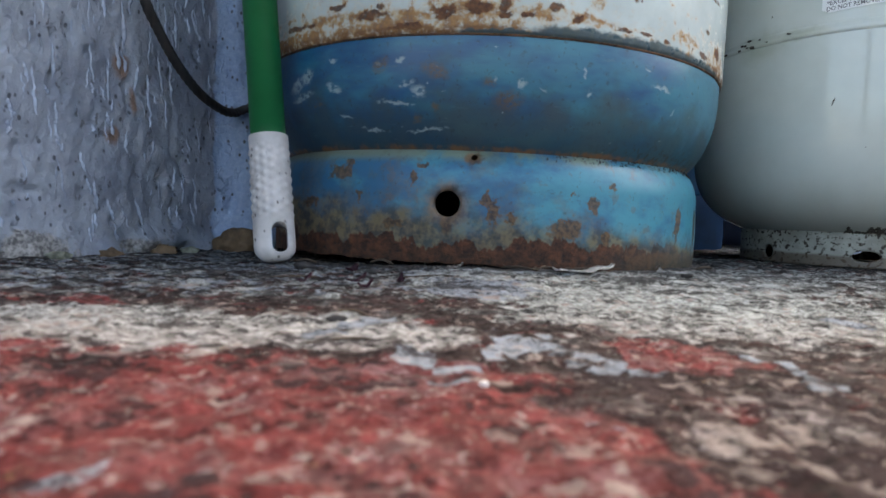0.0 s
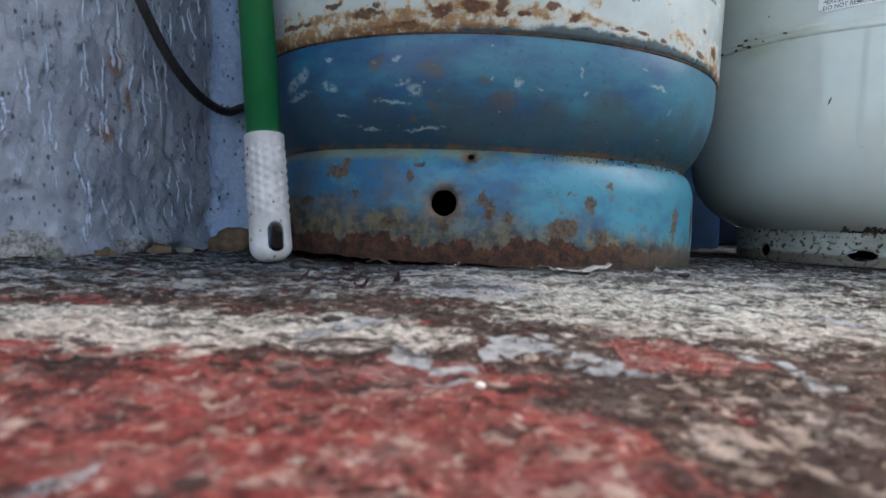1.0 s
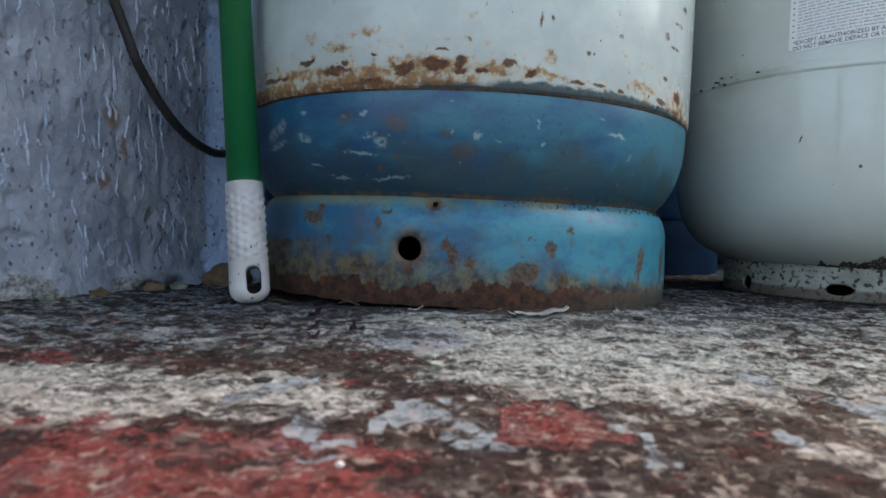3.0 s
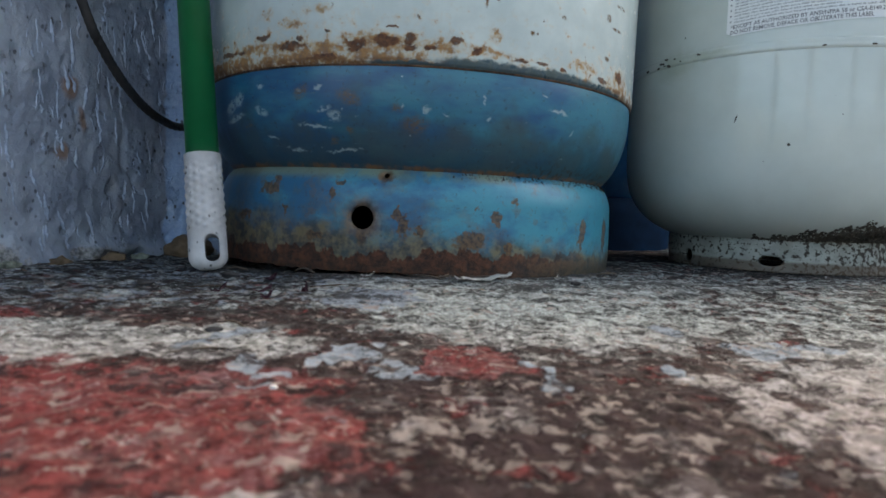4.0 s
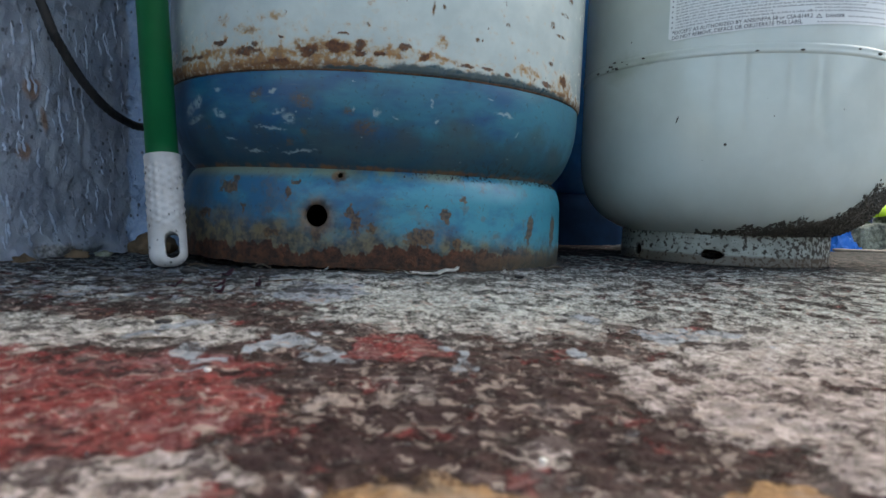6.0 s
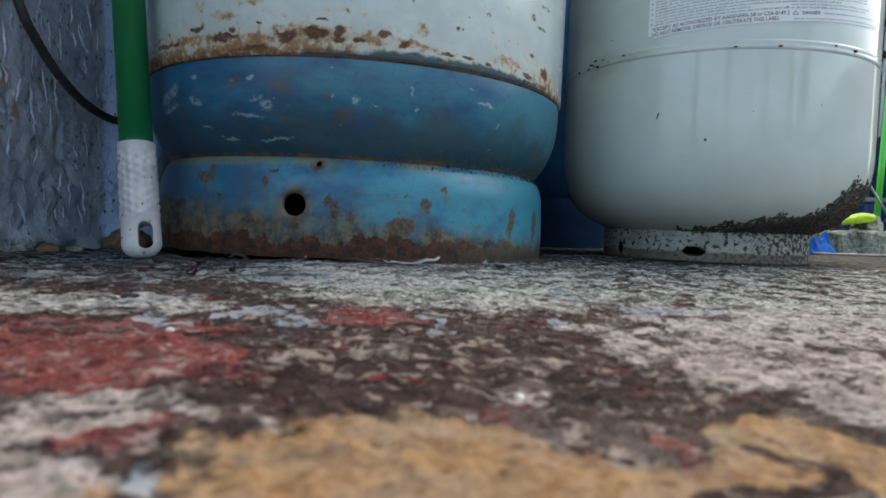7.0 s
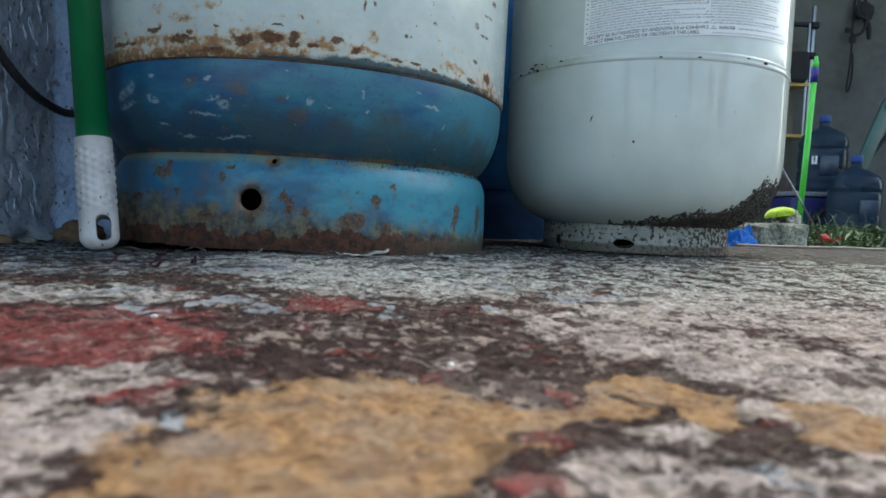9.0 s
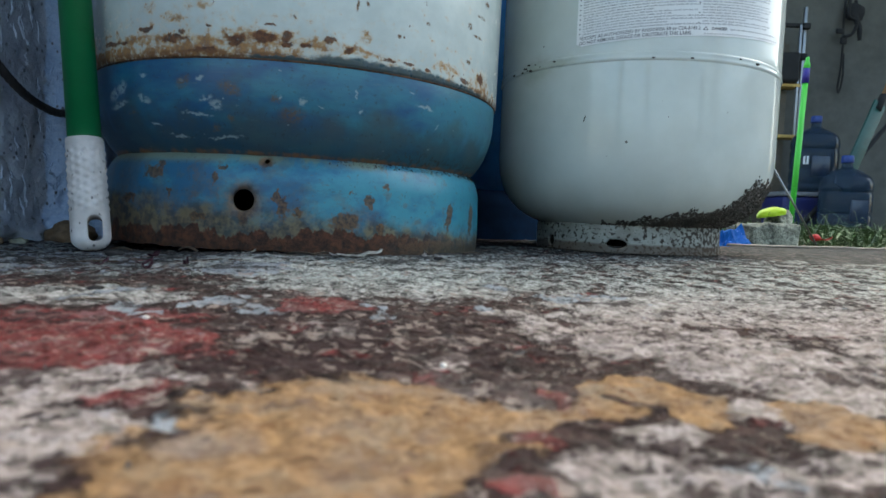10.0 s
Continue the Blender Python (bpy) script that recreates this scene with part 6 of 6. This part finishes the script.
for kk, (s, k, turn) in enumerate(((0.72, 1.20, 10), (0.80, 1.24, 40), (0.66, 1.18, -30))):
    dl = part("dry_leaf", flake(0.045, 0.022, 0.008, 30 + kk), DRY)
    dl.matrix_world = yard_pose(s, k, -0.004, turn)
    tagged(dl, "brown dry leaf lying at the patio edge", "leaf", "dry leaves")


# far house wall, open to the yard; an unseen, inferred roof shades it
def slab_box(name, s0, s1, k0, k1, z0, z1, mat, label, cat):
    bm = box(s1 - s0, k1 - k0, z1 - z0)
    ob = part(name, bm, mat, smooth=False)
    ob.matrix_world = yard_pose((s0 + s1) / 2, (k0 + k1) / 2, z0)
    return tagged(ob, label, cat, kind="structure")


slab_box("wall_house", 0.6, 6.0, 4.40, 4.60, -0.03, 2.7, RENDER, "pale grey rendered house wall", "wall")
slab_box("ceiling_carport", 1.3, 6.2, 2.9, 4.60, 2.7, 2.85, ROOFING, "plain concrete roof over the house wall", "roof")
slab_box("floor_carport", 0.9, 6.0, 3.25, 4.40, -0.06, 0.0, CONCRETE, "bare concrete floor along the house wall", "floor")


def water_jug(m, label):
    """A five-gallon bottle: ribbed body, sloping shoulder, neck and cap."""
    j = thing("water_jug", m, label, "water jug", "water jugs")
    prof = smooth_profile([(0.0, 0.004), (0.11, 0.0), (0.131, 0.012), (0.135, 0.04), (0.1295, 0.055), (0.135, 0.07), (0.135, 0.13), (0.1285, 0.145), (0.135, 0.16), (0.135, 0.25), (0.1285, 0.265), (0.135, 0.28), (0.134, 0.32), (0.118, 0.355), (0.075, 0.385), (0.036, 0.405), (0.028, 0.42), (0.028, 0.445)], 4)
    part("body", lathe(prof, 48), JUG, j, "blue tinted clear plastic")
    part("cap", lathe([(0.0, 0.478), (0.027, 0.478), (0.031, 0.473), (0.032, 0.440), (0.030, 0.436), (0.0, 0.436)], 32), CAP_BLUE, j, "dark blue cap")
    g = box(0.10, 0.012, 0.12, 0.004)
    part("handle_panel", g, JUG_DARK, j, "dark recessed grip", m=pose(-0.042, -0.1235, 0.10, 0, 0, -19))
    return j


cooler = thing("cool_box", yard_pose(2.20, 3.92, 0.0), "navy blue plastic cool box with grey rim", "cool box")
part("body", box(0.30, 0.27, 0.235, 0.02, 3), COOLER_BLUE, cooler)
part("lid", box(0.31, 0.28, 0.028, 0.008, 3), COOLER_LID, cooler, "grey lid rim", m=pose(0, 0, 0.235))
upper_jug = water_jug(yard_pose(2.292, 3.92, 0.263, 5), "blue water jug standing on the cool box")
# pale pane added where the plastic shows a window-like reflection
part("sticker", box(0.030, 0.003, 0.050, 0.001), LABEL, upper_jug, "pale pane set on for a window-like reflection", m=pose(-0.107, -0.0805, 0.17, 0, 0, -53))
water_jug(yard_pose(2.300, 3.60, -0.01, 20), "blue water jug standing on the ground")

mop = thing("mop_handle", Matrix.Translation(yard(1.452, 2.62, -0.03)) @ Vector((0, 0, 1)).rotation_difference((yard(1.465, 2.60, 0.742) - yard(1.452, 2.62, -0.03)).normalized()).to_matrix().to_4x4(), "bright green mop handle with purple collar, standing upright", "mop handle")
part("tube", lathe([(0, 0), (0.0112, 0), (0.0112, 0.67), (0, 0.67)], 24), MOP_GREEN, mop)
part("collar", lathe([(0, 0.668), (0.0135, 0.668), (0.0135, 0.728), (0, 0.728)], 24), PURPLE, mop, "purple plastic collar")
part("tip", lathe([(0, 0.728), (0.0125, 0.728), (0.0120, 0.748), (0.007, 0.758), (0.007, 0.772), (0, 0.776)], 24), MOP_GREEN, mop, "green screw tip")

# rack with boards against the house wall
rack = thing("storage_rack", yard_pose(2.12, 4.26, 0.0), "dark storage rack with pine shelves against the wall", "rack")
part("upright", box(0.022, 0.022, 1.52, 0.003), STEEL, rack, "bare aluminium upright", m=pose(0.245, 0, 0))
part("upright", box(0.016, 0.016, 1.40, 0.003), STEEL, rack, m=pose(0.21, -0.02, 0))
part("back_board", box(0.46, 0.012, 1.30, 0.003), PLY, rack, "brown back board", m=pose(-0.03, 0.09, 0.0))
part("shelf", box(0.46, 0.10, 0.022, 0.003), YELLOW_WOOD, rack, m=pose(0, 0.02, 0.985))
part("shelf", box(0.46, 0.10, 0.022, 0.003), YELLOW_WOOD, rack, m=pose(0, 0.02, 0.645))
part("top_rail", box(0.46, 0.03, 0.025, 0.003), BLACK, rack, m=pose(0, 0, 1.385))
part("clip", box(0.05, 0.05, 0.04, 0.006), BLACK, rack, m=pose(0.245, -0.01, 1.37))
part("clip", box(0.05, 0.05, 0.04, 0.006), BLACK, rack, m=pose(0.235, -0.01, 1.17))
bag = thing("black_bag", yard_pose(2.17, 4.24, 1.007), "black soft bag sitting on the rack shelf", "bag")
bm = box(0.32, 0.09, 0.20, 0.03, 3)
for v in bm.verts:
    v.co.z *= 1 + 0.25 * v.co.x
part("bag_body", bm, BLACK, bag)

# straps hanging on the wall
straps = thing("strap_bundle", yard_pose(2.70, 4.36, 0.0), "bundle of black webbing straps hanging on the wall", "straps")
part("strap", tube(curve_points([(-0.01, 0, 1.62), (-0.02, -0.01, 1.45), (-0.022, -0.02, 1.33), (-0.02, -0.015, 1.20), (-0.022, -0.01, 1.10), (-0.03, -0.01, 1.02), (-0.022, -0.01, 0.985), (-0.008, -0.01, 1.03), (0.0, -0.01, 1.12), (-0.008, -0.012, 1.25)], 5), 0.007, 8), BLACK, straps)
part("strap", tube(curve_points([(0.06, 0, 1.62), (0.05, -0.02, 1.50), (0.075, -0.03, 1.42), (0.09, -0.02, 1.34)], 5), 0.015, 8, radii=[0.010 + 0.008 * math.sin(i * 0.2) for i in range(16)]), BLACK, straps)
part("strap", tube(curve_points([(0.02, 0, 1.62), (0.0, -0.03, 1.50), (0.05, -0.04, 1.46), (0.03, -0.03, 1.38), (-0.03, -0.03, 1.36)], 5), 0.011, 8), BLACK, straps)
part("buckle", box(0.045, 0.02, 0.05, 0.008), BLACK, straps, m=pose(-0.02, -0.02, 1.31))
part("buckle", box(0.05, 0.02, 0.035, 0.008), BLACK, straps, m=pose(-0.05, -0.02, 1.38))
part("pouch", lump(0.06, 0.3, 3, 12, (1.1, 0.4, 1.0)), BLACK, straps, m=pose(0.055, -0.01, 1.53))
part("hook", tube([(0, 0.03, 1.62), (0, -0.02, 1.62), (0, -0.03, 1.64)], 0.006, 8), STEEL, straps)

# garden tools leaning at the wall
def leaning_tool(name, foot, head, label, blade):
    d = head - foot
    t = thing(name, Matrix.LocRotScale(foot, Vector((0, 0, 1)).rotation_difference(d.normalized()), None), label, "garden tool", "garden tools")
    L = d.length
    part("shaft", tube([(0, 0, 0.0 if not blade else 0.58), (0, 0, L)], 0.014, 14), WOOD if blade else BLACK, t, "wooden shaft" if blade else "")
    if blade:
        bm = box(0.125, 0.012, 0.62, 0.004)
        for v in bm.verts:
            v.co.x *= 0.55 + 0.45 * math.sin(math.pi * min(1, max(0, v.co.z / 0.80)) + 0.3)
        part("blade", bm, TOOL_GREEN, t, "dark green painted blade")
        part("socket", lathe([(0.0, 0.57), (0.022, 0.57), (0.020, 0.68), (0.0, 0.68)], 16), BLACK, t)
    return t


leaning_tool("spade", yard(2.33, 3.68, 0.285), yard(3.05, 4.05, 1.64), "garden spade with dark green blade leaning on the wall", True)
leaning_tool("tool_shaft", yard(2.09, 3.72, 0.0), yard(3.09, 4.10, 1.04), "dark tool shaft leaning on the wall", False)
